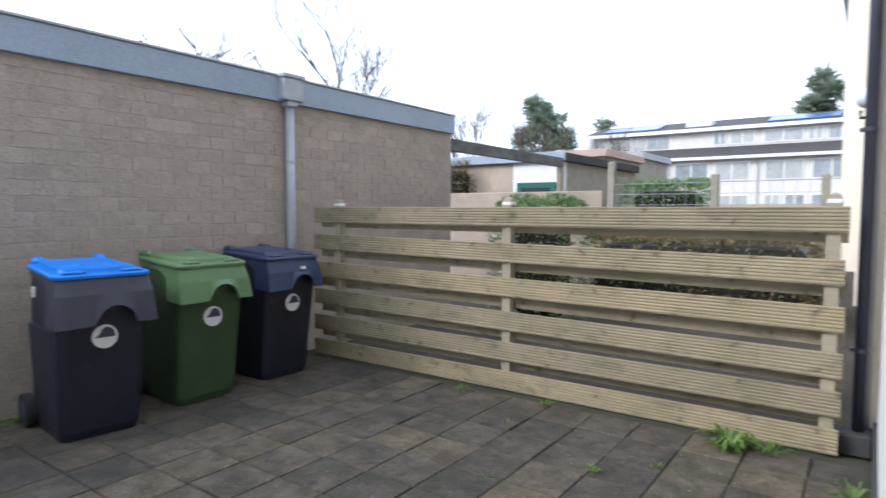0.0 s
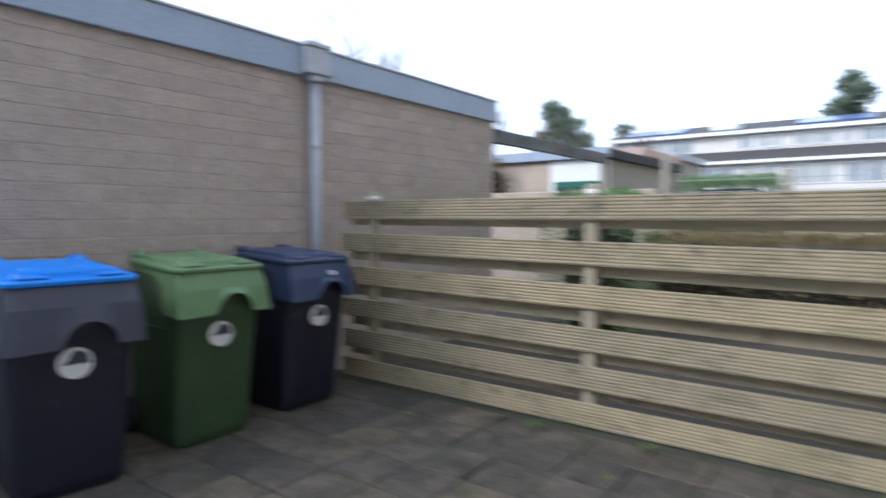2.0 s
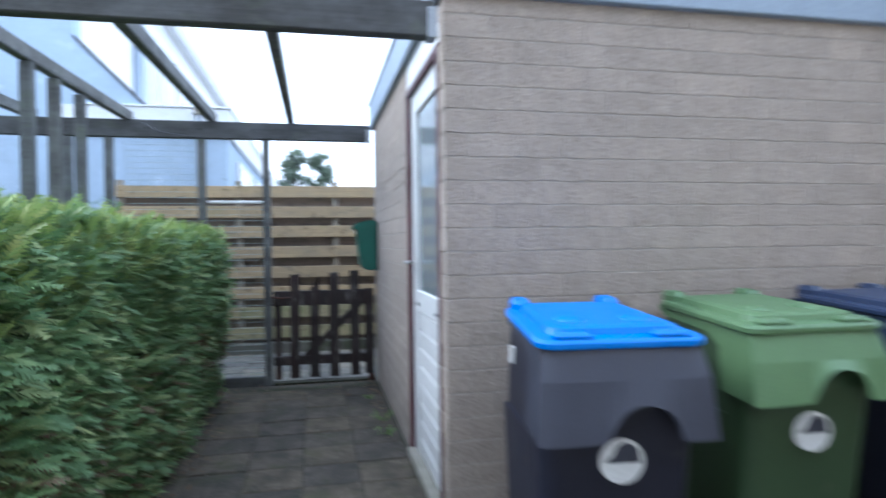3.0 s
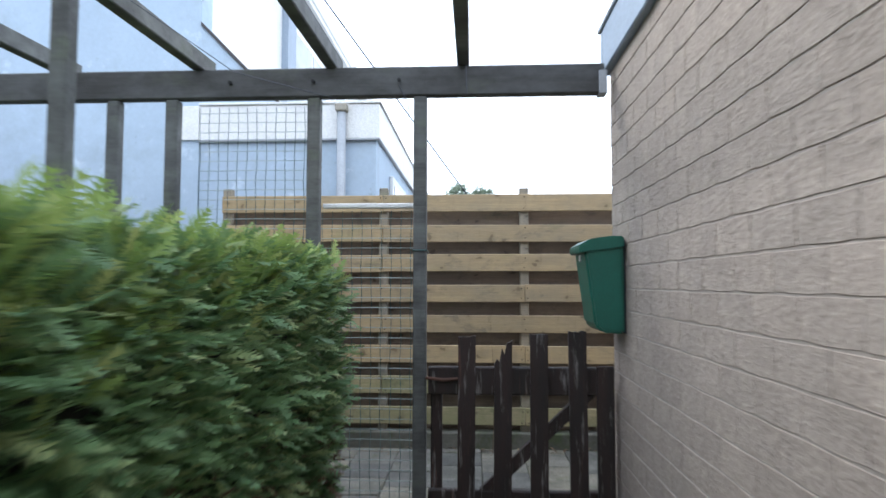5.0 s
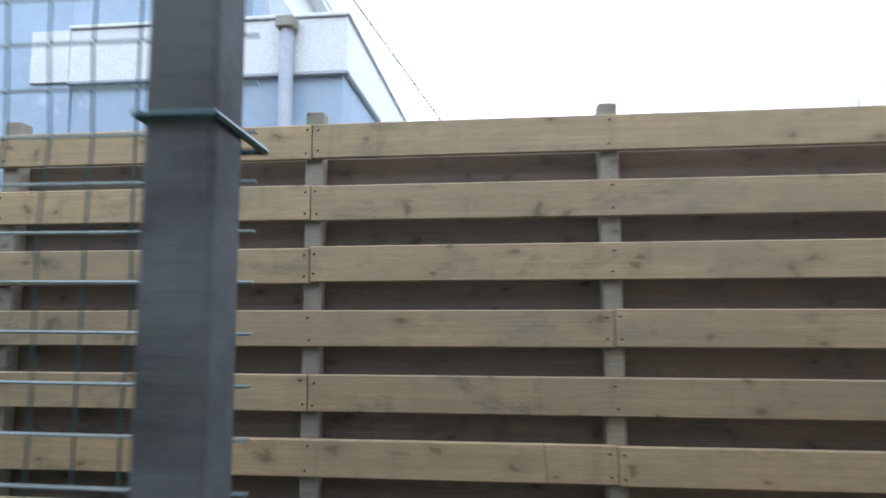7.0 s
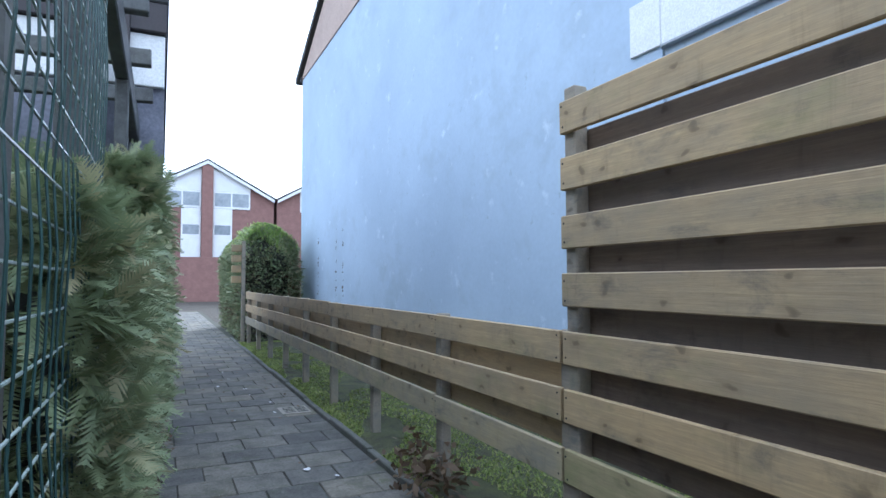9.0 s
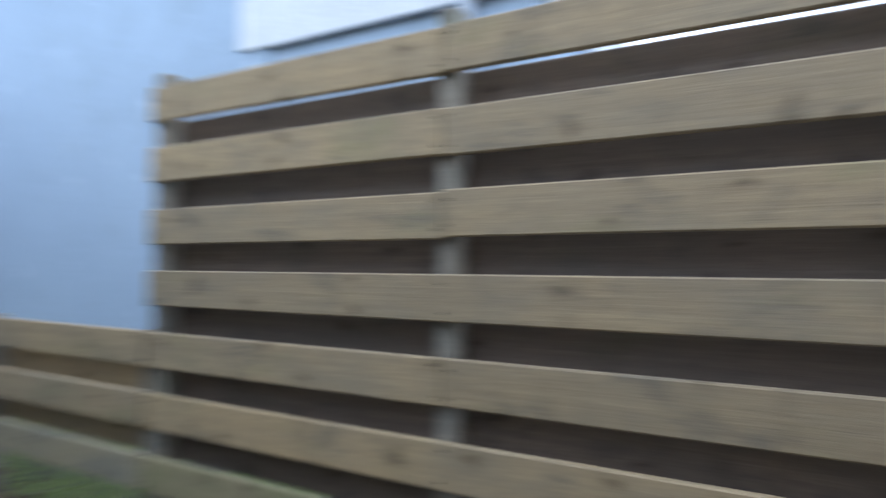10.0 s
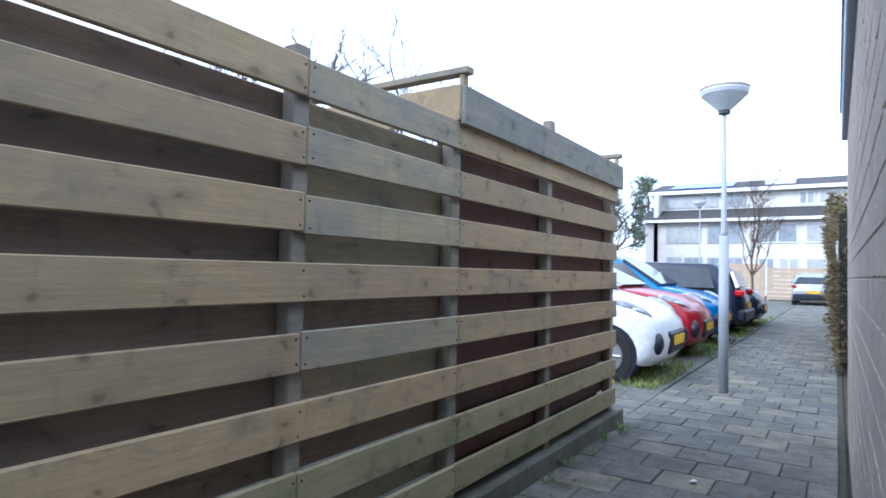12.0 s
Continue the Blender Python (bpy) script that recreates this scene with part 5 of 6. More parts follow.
# ---- red brick houses beyond the alley ----
def brick_house(at, label):
    h = thing("brick_house", label, "house", at, "brick houses beyond the alley")
    # local x runs along the facade, local y away from the viewer
    w = 8.2
    pts = [(-w / 2, -0.03), (w / 2, -0.03), (w / 2, 6.5), (0, 8.75), (-w / 2, 6.5)]
    bm = bmesh.new()
    prism(bm, pts, "y", 0.0, 9)
    part("wall", bm, M["red_brick"], h, "red brick gable wall")
    for sg in (-1, 1):
        bm = bmesh.new()
        prism(bm, [(0, 8.77), (0, 8.86), (sg * (w / 2 + 0.1), 6.55), (sg * (w / 2 + 0.1), 6.46)], "y", -0.35, 9)
        part("roof", bm, M["roof_tile"], h)
        bm = bmesh.new()
        prism(bm, [(0, 8.55), (0, 8.76), (sg * (w / 2), 6.47), (sg * (w / 2), 6.27)], "y", -0.33, -0.25)
        part("barge_board", bm, M["paint_white"], h)
        bm = bmesh.new()
        prism(bm, [(sg * 0.35, 6.85), (sg * 2.6, 6.85), (sg * 2.6, 7.2), (sg * 0.35, 8.4)], "y", -0.06, -0.002)
        part("gable_panel", bm, M["paint_white"], h)
        wn_ = part("window", boxes((min(sg * 0.35, sg * 2.6), max(sg * 0.35, sg * 2.6), -0.07, -0.002, 5.75, 6.84), bev=0.02), M["paint_white"], h)
        part("pane", boxes((min(sg * 0.45, sg * 1.4), max(sg * 0.45, sg * 1.4), -0.075, -0.071, 5.9, 6.75)), M["window_pale"], wn_)
        part("pane", boxes((min(sg * 1.5, sg * 2.5), max(sg * 1.5, sg * 2.5), -0.075, -0.071, 5.9, 6.75)), M["window_pale"], wn_)
        wn_ = part("window", boxes((min(sg * 0.35, sg * 1.5), max(sg * 0.35, sg * 1.5), -0.07, -0.002, 2.6, 5.74), bev=0.02), M["paint_white"], h)
        part("pane", boxes((min(sg * 0.45, sg * 1.4), max(sg * 0.45, sg * 1.4), -0.075, -0.071, 4.1, 4.7)), M["window_pale"], wn_)
    part("pier", boxes((-0.33, 0.33, -0.3, -0.001, -0.03, 8.45), bev=0.01), M["red_brick"], h)


brick_house(pose(-39, 11.2, 0, 0, 0, 90), "red brick house with white window bays and pitched roof")
brick_house(pose(-39, 19.6, 0, 0, 0, 90), "red brick house with white window bays and pitched roof")
brick_house(pose(-39, 2.8, 0, 0, 0, 90), "red brick house with white window bays and pitched roof")
solid("brick_garden_wall", boxes((-37.0, -36.7, -8, 26, -0.03, 2.6), bev=0.01), M["red_brick"], "long red brick garden wall beyond the alley", "wall", kind="structure")


# ---- white terrace beyond the car park ----
def terrace():
    t = thing("terrace_row", "long white three-storey terrace with grey roofs and solar panels", "house")
    X, y1, y0 = 46.0, 20.3, -34.0
    part("wall", boxes((X, X + 0.3, y0, y1, -0.03, 5.0)), M["terrace_wall"], t)
    part("wall", boxes((X + 1.2, X + 1.5, y0, y1 - 0.6, 5.0, 7.15)), M["terrace_wall"], t)
    part("wall", boxes((X, X + 9, y1 - 0.9, y1 - 0.6, -0.03, 7.1)), M["terrace_wall"], t)
    bm = bmesh.new()
    prism(bm, [(X - 0.45, 5.0), (X - 0.45, 5.14), (X + 1.25, 5.95), (X + 1.25, 5.8)], "y", y0, y1 + 0.2)
    part("lower_roof", bm, M["roof_tile"], t, "grey tiled lean-to roof")
    bm = bmesh.new()
    prism(bm, [(X + 0.8, 7.16), (X + 0.8, 7.3), (X + 5.0, 8.35), (X + 9.2, 7.3), (X + 9.2, 7.16)], "y", y0, y1)
    part("roof", bm, M["roof_tile"], t)
    part("eaves_board", boxes((X + 0.72, X + 0.79, y0, y1, 7.05, 7.3)), M["paint_white"], t)
    part("eaves_board", boxes((X - 0.52, X - 0.455, y0, y1, 4.93, 5.13)), M["paint_white"], t)
    y, k = y1 - 1.2, 0
    while y > y0 + 6:
        for (a, b), (z0, z1), xx in (((0, 2.4), (6.05, 6.95), X + 1.2), ((2.6, 3.5), (6.05, 6.95), X + 1.2), ((3.7, 5.3), (6.05, 6.95), X + 1.2), ((0.3, 2.6), (3.45, 4.75), X), ((3.0, 5.2), (3.45, 4.75), X), ((0.3, 1.3), (0.2, 2.5), X), ((1.5, 2.7), (1.0, 2.5), X), ((3.0, 5.2), (0.6, 2.5), X)):
            if k % 2 and a == 0:
                continue
            w = part("window", boxes((xx - 0.06, xx - 0.002, y - b, y - a, z0, z1), bev=0.01), M["paint_white"] if k % 3 else M["zinc"], t)
            half = (a + b) / 2
            for c, d in ((a + 0.08, half - 0.04), (half + 0.04, b - 0.08)):
                part("pane", boxes((xx - 0.066, xx - 0.061, y - d, y - c, z0 + 0.08, z1 - 0.08)), M["window_pale"] if (k + int(a)) % 2 else M["window_light"], w)
        part("rain_pipe", boxes((X - 0.1, X - 0.02, y - 5.75, y - 5.67, 0, 4.9)), M["zinc"], t)
        if k % 2 == 0 or k == 3:
            bm = bmesh.new()
            ya, yb = y - 4.4, y - 0.2
            prism(bm, [(X + 1.4, 7.47), (X + 1.4, 7.55), (X + 3.8, 8.15), (X + 3.8, 8.07)], "y", ya, yb)
            part("solar_panel", bm, M["solar"], t, "blue solar panel on the roof")
        else:
            part("skylight", boxes((X + 1.6, X + 3.0, y - 2.4, y - 0.6, 7.5, 7.98), bev=0.05), M["lamp_opal"], t, "pale roof light")
        y -= 5.8
        k += 1


terrace()


# ---- car park ----
def flat_grass(x0, x1, y0, y1, seed, n, z=0.0):
    rnd = random.Random(seed)
    bm = bmesh.new()
    for _ in range(n):
        p = Vector((rnd.uniform(x0, x1), rnd.uniform(y0, y1), z))
        if noise.noise(p * 0.9) < -0.2:
            continue
        a = rnd.uniform(0, 6.28)
        s = Vector((math.cos(a), math.sin(a), 0)) * 0.012
        bm.faces.new((bm.verts.new(p - s), bm.verts.new(p + s), bm.verts.new(p + Vector((rnd.uniform(-0.04, 0.04), rnd.uniform(-0.04, 0.04), rnd.uniform(0.03, 0.1))))))
    solid("grass", bm, M["moss"], "thin green and straw grass in the parking bays", "grass", kind="stuff")


solid("parking_ground", boxes((6.45, 36.9, 10.16, 30, -0.03, -0.006)), M["kerb"], "worn grey-green paved parking bays", "ground", kind="structure")
flat_grass(7.9, 22, 10.2, 11.3, 5, 7000, -0.006)


def car(label, at, paint, length=3.6, height=1.45, width=1.65, nose=0.75):
    """Local x: from tail (-) to nose (+)."""
    c = thing("car", label, "car", at, "parked cars")
    L, H, W = length / 2, height, width / 2
    prof = [(-L, 0.35), (-L + 0.02, 0.75), (-L + 0.12, 0.95), (-L + 0.25, H - 0.22), (-L + 0.55, H - 0.03), (0.0, H), (L - nose - 0.95, H - 0.06), (L - nose - 0.15, 0.99), (L - 0.42, 0.89), (L - 0.18, 0.78), (L - 0.05, 0.64), (L, 0.46), (L - 0.03, 0.30), (L - 0.12, 0.19), (-L + 0.08, 0.22)]
    bm = bmesh.new()
    rings = []
    for s, k in ((-1.0, 0.86), (-0.985, 0.93), (-0.93, 0.975), (-0.75, 1.0), (-0.35, 1.01), (0.35, 1.01), (0.75, 1.0), (0.93, 0.975), (0.985, 0.93), (1.0, 0.86)):
        row = []
        for x, z in prof:
            tum = 0.17 * max(0.0, (z - 0.9) / (H - 0.9))
            ends = 1 - 0.05 * abs(s) ** 3
            row.append((x * ends * (0.5 + 0.5 * k) if abs(s) > 0.9 else x * ends, s * (W - tum), 0.62 + (z - 0.62) * (k if z < 0.9 else 0.5 + 0.5 * k)))
        rings.append(row)
    loft(bm, rings)
    body = part("body", bm, M[paint], c, smooth=True)
    g0, g1 = -L + 0.5, L - nose - 0.35
    for sg in (-1, 1):
        for xa, xb in ((g0 + 0.05, -0.12), (-0.05, g1 - 0.05)):
            bm = bmesh.new()
            zt, zb = H - 0.13, 0.96
            yt, yb = sg * (W - 0.17 * (zt - 0.9) / (H - 0.9) + 0.006), sg * (W - 0.17 * (zb - 0.9) / (H - 0.9) + 0.006)
            cut = 0.45 if xb > 0 else 0.0
            cut2 = 0.14 if xb < 0 else 0.0
            vs = [(xa, yb, zb), (xb + (0.1 if xb > 0 else 0), yb, zb), (xb - cut, yt, zt), (xa + cut2, yt, zt)]
            inner = [(x, y - sg * 0.02, z) for x, y, z in vs]
            a = [bm.verts.new(v) for v in vs]
            b = [bm.verts.new(v) for v in inner]
            bm.faces.new(a), bm.faces.new(b[::-1])
            for q in range(4):
                bm.faces.new((a[q], b[q], b[(q + 1) % 4], a[(q + 1) % 4]))
            bmesh.ops.recalc_face_normals(bm, faces=bm.faces)
            part("side_window", bm, M["dark_glass"], c)
        for x in (L - 0.60, -L + 0.60):
            bm = bmesh.new()
            tube(bm, [(x, sg * (W - 0.16), 0.29), (x, sg * (W + 0.012), 0.29)], 0.29, 24)
            w = part("wheel", bm, M["rubber"], c)
            bm = bmesh.new()
            tube(bm, [(x, sg * (W - 0.2), 0.30), (x, sg * (W + 0.004), 0.30)], 0.345, 24)
            part("wheel_arch", bm, M["plastic_black"], c)
            bm = bmesh.new()
            tube(bm, [(x, sg * (W + 0.010), 0.29), (x, sg * (W + 0.022), 0.29)], 0.19, 20)
            for q in range(6):
                a = q * math.pi / 3
                tube(bm, [(x, sg * (W + 0.026), 0.29), (x + 0.17 * math.cos(a), sg * (W + 0.026), 0.29 + 0.17 * math.sin(a))], 0.018, 5)
            part("rim", bm, M["steel"], w)
        bm = bmesh.new()
        bmesh.ops.create_uvsphere(bm, u_segments=16, v_segments=10, radius=1.0, matrix=pose(L - 0.36, sg * (W - 0.15), 0.80, 0, 22, sg * -30) @ Matrix.Diagonal((0.25, 0.085, 0.078, 1)))
        hl = part("headlight", bm, M["lamp_glass"], c, smooth=True)
        bm = bmesh.new()
        bmesh.ops.create_uvsphere(bm, u_segments=12, v_segments=8, radius=1.0, matrix=pose(L - 0.30, sg * (W - 0.155), 0.795, 0, 22, sg * -30) @ Matrix.Diagonal((0.10, 0.088, 0.038, 1)))
        part("reflector", bm, M["steel"], hl, smooth=True)
        bm = bmesh.new()
        bmesh.ops.create_uvsphere(bm, u_segments=14, v_segments=8, radius=1.0, matrix=pose(L - 0.125, sg * (W - 0.225), 0.44, 0, 0, sg * -26) @ Matrix.Diagonal((0.10, 0.17, 0.14, 1)))
        part("fog_recess", bm, M["plastic_black"], c, smooth=True)
        part("tail_light", boxes((-L + 0.0, -L + 0.18, min(sg * (W - 0.18), sg * (W - 0.01)), max(sg * (W - 0.18), sg * (W - 0.01)), 0.80, 0.93), bev=0.03), M["tail_red"], c)
        part("mirror", boxes((0.42, 0.52, min(sg * (W - 0.05), sg * (W + 0.14)), max(sg * (W - 0.05), sg * (W + 0.14)), 0.95, 1.08), bev=0.03), M[paint], c)
    for nm, xa, za, xb, zb, wd in (("windscreen", L - nose - 0.90, H - 0.07, L - nose - 0.19, 1.03, 0.14), ("rear_window", -L + 0.262, H - 0.20, -L + 0.135, 0.98, 0.2)):
        bm = bmesh.new()
        off = 0.022 if nm == "windscreen" else -0.022
        top, low = W - 0.17 - 0.08, W - 0.12
        a = [bm.verts.new(v) for v in ((xa + off, -top, za + 0.02), (xa + off, top, za + 0.02), (xb + off, low, zb + 0.02), (xb + off, -low, zb + 0.02))]
        b = [bm.verts.new(v.co - Vector((off * 2.2, 0, 0.04))) for v in a]
        bm.faces.new(a), bm.faces.new(b[::-1])
        for q in range(4):
            bm.faces.new((a[q], b[q], b[(q + 1) % 4], a[(q + 1) % 4]))
        bmesh.ops.recalc_face_normals(bm, faces=bm.faces)
        part(nm, bm, M["dark_glass"], c)
    part("grille", boxes((L - 0.12, L + 0.004, -0.36, 0.36, 0.30, 0.56), bev=0.03), M["plastic_black"], c)
    part("number_plate", boxes((L + 0.009, L + 0.02, -0.26, 0.26, 0.40, 0.51)), M["plate_yellow"], c)
    part("number_plate", boxes((-L - 0.012, -L - 0.001, -0.26, 0.26, 0.55, 0.66)), M["plate_yellow"], c)
    part("bumper", boxes((-L - 0.03, -L + 0.15, -W + 0.05, W - 0.05, 0.28, 0.52), bev=0.04), M["plastic_black"], c)
    return c


car("small white hatchback parked nose to the path", pose(8.92, 11.93, -0.006, 0, 0, -90), "car_white", 3.45, 1.46, 1.62, 0.7)
car("dark red hatchback parked nose to the path", pose(11.25, 12.22, -0.006, 0, 0, -90), "car_red", 3.95, 1.45, 1.7, 0.95)
car("bright blue hatchback parked nose to the path", pose(13.5, 12.2, -0.006, 0, 0, -90), "car_blue", 3.8, 1.55, 1.7, 0.85)
car("dark blue estate car parked tail to the path", pose(15.8, 12.35, -0.006, 0, 0, 90), "car_dark", 4.3, 1.5, 1.75, 0.95)
car("dark hatchback parked nose to the path", pose(18.2, 12.05, -0.006, 0, 0, -90), "car_dark", 3.9, 1.45, 1.7, 0.9)
car("pale grey car seen from behind at the path's end", pose(34.4, 9.5, -0.03, 0, 0, 0), "car_silver", 4.0, 1.45, 1.65, 0.9)


def street_lamp(x, y, label, h=3.85):
    l = thing("street_lamp", label, "street lamp")
    bm = bmesh.new()
    tube(bm, [(x, y, -0.01), (x, y, 1.62)], 0.048, 16)
    part("base_column", bm, M["zinc"], l, smooth=True)
    bm = bmesh.new()
    tube(bm, [(x, y, 1.62), (x, y, 1.66), (x, y, h - 0.29)], 0.036, 16, 0.02)
    part("column", bm, M["zinc"], l, smooth=True)
    bm = bmesh.new()
    rows = []
    for r, z in ((0.055, 0), (0.075, 0.02), (0.225, 0.165), (0.24, 0.20), (0.24, 0.22)):
        rows.append([(x + r * math.cos(a), y + r * math.sin(a), h - 0.27 + z) for a in (2 * math.pi * q / 28 for q in range(28))])
    loft(bm, rows)
    part("diffuser", bm, M["lamp_opal"], l, "pale conical lamp head")
    bm = bmesh.new()
    rows = []
    for r, z in ((0.246, 0.221), (0.246, 0.238), (0.15, 0.26), (0.02, 0.268)):
        rows.append([(x + r * math.cos(a), y + r * math.sin(a), h - 0.27 + z) for a in (2 * math.pi * q / 28 for q in range(28))])
    loft(bm, rows)
    part("cap", bm, M["clad"], l)
    bm = bmesh.new()
    tube(bm, [(x, y, h - 0.30), (x, y, h - 0.25)], 0.06, 16)
    part("neck", bm, M["plastic_grey"], l)


street_lamp(8.22, 9.61, "grey street lamp with a pale conical head beside the path", 3.2)
street_lamp(27.0, 13.2, "distant grey street lamp in the car park", 4.2)


def far_fence():
    f = thing("board_fence", "tall tan board fence at the end of the path", "fence")
    y = 17.5
    k = 0
    while y > 1:
        part("post", boxes((37.0, 37.08, y - 0.04, y + 0.04, 0, 1.75)), M["slat_tan"], f)
        if k == 2:
            for q in range(12):
                part("board", boxes((36.96, 36.985, y - 0.16 - q * 0.15, y - 0.02 - q * 0.15, 0.05, 1.9)), M["slat_tan"], f)
        else:
            for q in range(8):
                part("board", boxes((36.97, 36.995, y - 1.9, y - 0.05, 0.05 + 0.21 * q, 0.23 + 0.21 * q), bev=0.005), M["slat_tan"], f)
        y -= 1.95
        k += 1


far_fence()
box_hedge("path_hedge", "brownish clipped hedge along the path", 10.4, 20.0, 7.6, 8.76, 2.3, 24000, 0.07, M["hedge_brown"], seed=14, brown=0.3)


# ---- neighbouring garden beyond the chest-high fence ----
def neighbour_garden():
    b = thing("neighbour_pergola", "dark timber pergola beam in the neighbouring garden", "pergola")
    part("beam", boxes((SX1 + 0.05, 10.6, 5.58, 5.65, 2.09, 2.25), bev=0.006), M["dark_timber"], b)
    part("post", boxes((10.48, 10.58, 5.57, 5.66, 0, 2.089), bev=0.006), M["fence_post"], b)
    s = thing("neighbour_shed", "low brick shed with dark green door and white panel", "shed")
    part("wall", boxes((10.9, 11.1, 6.76, 8.35, -0.03, 2.22)), M["garden_wall"], s)
    part("wall", boxes((10.9, 11.1, 5.75, 6.759, -0.03, 2.22)), M["paint_white"], s, "white panel")
    part("wall", boxes((11.101, 15.0, 5.75, 5.95, -0.03, 2.22)), M["concrete"], s)
    part("fascia", boxes((10.8, 10.85, 5.65, 8.4, 2.225, 2.40), bev=0.01), M["fascia"], s)
    part("roof", boxes((10.851, 15.0, 5.65, 8.4, 2.221, 2.38), bev=0.01), M["bitumen"], s)
    d = part("door", boxes((10.84, 10.898, 5.85, 6.65, 0, 1.85), bev=0.01), M["mail_green"], s, "dark green door")
    part("pane", boxes((10.832, 10.839, 5.95, 6.55, 1.2, 1.75)), M["dark_glass"], d)
    part("garden_wall", boxes((9.9, 10.0, 4.6, 8.3, -0.03, 1.64), bev=0.01), M["garden_wall"], s, "pale concrete garden wall")
    for q, (x, y0, y1, z, mt) in enumerate(((16.0, 6.9, 8.3, 2.75, "clad"), (20.0, 7.2, 8.3, 3.0, "zinc"))):
        f = thing("flat_roof_shed", "distant flat-roofed garden shed in a row", "shed", group="garden sheds")
        part("wall", boxes((x, x + 3, y0, y1, -0.03, z)), M["concrete"], f)
        part("roof", boxes((x - 0.1, x + 3.1, y0 - 0.1, y1 + 0.1, z, z + 0.2), bev=0.01), M[mt], f)
    w = thing("concrete_fence", "concrete post and wire mesh fence with ivy", "fence")
    for y, z in ((4.45, 2.08), (2.95, 1.84), (1.62, 1.8)):
        part("post", boxes((9.85, 9.95, y - 0.05, y + 0.05, 0, z), bev=0.01), M["concrete"], w)
    for k in range(9):
        bm = bmesh.new()
        tube(bm, [(9.9, 4.4, 0.45 + 0.16 * k), (9.9, 1.6, 0.45 + 0.16 * k)], 0.004, 4)
        part("wire", bm, M["zinc"], w)
    for k in range(18):
        bm = bmesh.new()
        tube(bm, [(9.9, 1.64 + 0.155 * k, 0.4), (9.9, 1.64 + 0.155 * k, 1.74)], 0.003, 4)
        part("wire", bm, M["zinc"], w)


neighbour_garden()
box_hedge("ivy_bush", "green ivy bush on the neighbour's fence", 9.95, 10.9, 3.1, 4.35, 1.80, 6000, 0.07, M["conifer"], seed=21)
box_hedge("garden_bush", "reddish brown winter shrubs in the neighbour's garden", 8.2, 9.6, 1.6, 4.3, 1.05, 7000, 0.075, M["hedge_brown"], seed=22)
box_hedge("round_bush", "small dark green bush behind the fence", 6.6, 7.4, 3.7, 4.75, 1.50, 7000, 0.05, M["conifer"], 0.4, seed=23)


# ---- trees ----
def bare_tree(label, x, y, h, seed, spread=0.55, r0=0.16):
    rnd = random.Random(seed)
    t = thing("bare_tree", label, "tree")
    bm = bmesh.new()
    twigs = bmesh.new()

    def limb(p, d, l, r, depth):
        pts = [p]
        q = p
        dd = d
        for _ in range(4):
            dd = (dd + Vector((rnd.uniform(-1, 1), rnd.uniform(-1, 1), rnd.uniform(-0.3, 0.6))) * 0.22).normalized()
            q = q + dd * l / 4
            pts.append(q)
        tube(bm if depth < 2 else twigs, pts, r, 7 if depth < 2 else 4, r * 0.55)
        if depth < 5:
            for k in range(rnd.choice((3, 3, 4)) if depth else 7):
                o = pts[rnd.choice((2, 3, 4))] if depth else pts[2 + k % 3]
                nd = (dd + Vector((rnd.uniform(-1, 1), rnd.uniform(-1, 1), rnd.uniform(-0.2, 0.7))) * (spread + 0.35)).normalized()
                limb(o, nd, l * rnd.uniform(0.5, 0.72), r * 0.56, depth + 1)
    limb(Vector((x, y, -0.03)), Vector((0, 0, 1)), h * 0.48, r0, 0)
    part("trunk", bm, M["bark"], t)
    tagged(part("twig_mass", twigs, M["bark"], t, "fine bare twigs"), kind="stuff")


bare_tree("tall bare winter tree behind the sheds", 30.0, 30.2, 16.5, 21, 0.45, r0=0.15)
bare_tree("gnarled bare tree beyond the slatted fence", 11.4, 25.0, 9.0, 9, 0.8, 0.22)
bare_tree("small bare tree in front of the white terrace", 30.0, 11.6, 5.4, 11, 0.6, 0.06)
bare_tree("bare winter tree behind the plank fence", 8.0, 19.0, 5.2, 12, 0.4, 0.06)
bare_tree("bare brownish tree beyond the car park", 40.0, 21.5, 9.0, 15, 0.6, 0.15)
bare_tree("bare tree behind the sheds", 42.0, 27.5, 10.0, 17, 0.5, 0.14)


def pine_tree(label, x, y, z0, h, r, seed, n=1400):
    rnd = random.Random(seed)
    t = thing("pine_tree", label, "tree")
    bm = bmesh.new()
    tube(bm, [(x, y, -0.03), (x + 0.1, y, h * 0.5), (x, y, h * 0.97)], 0.22, 8, 0.04)
    clumps = []
    for k in range(26):
        z = z0 + (h - z0) * (k + rnd.random()) / 26
        rr = r * (1 - 0.75 * (z - z0) / (h - z0)) * rnd.uniform(0.45, 1.0)
        a = rnd.uniform(0, 6.28)
        c = Vector((x + rr * math.cos(a), y + rr * math.sin(a), z))
        clumps.append((c, rnd.uniform(0.25, 0.5) * r * 0.55))
        tube(bm, [(x, y, z - 0.3), tuple(c)], 0.05, 5, 0.015)
    part("trunk", bm, M["bark"], t)
    bm = bmesh.new()

    def place(q):
        c, s = q.choice(clumps)
        d = Vector((q.gauss(0, 1), q.gauss(0, 1), q.gauss(0, 0.6))).normalized()
        return c + d * s * q.random() ** 0.5, d + Vector((0, 0, 0.4))
    sprays(bm, rnd, n, place, 0.5 * r / 2.2, 0.4, 4)
    tagged(part("crown", bm, M["pine"], t), kind="stuff")


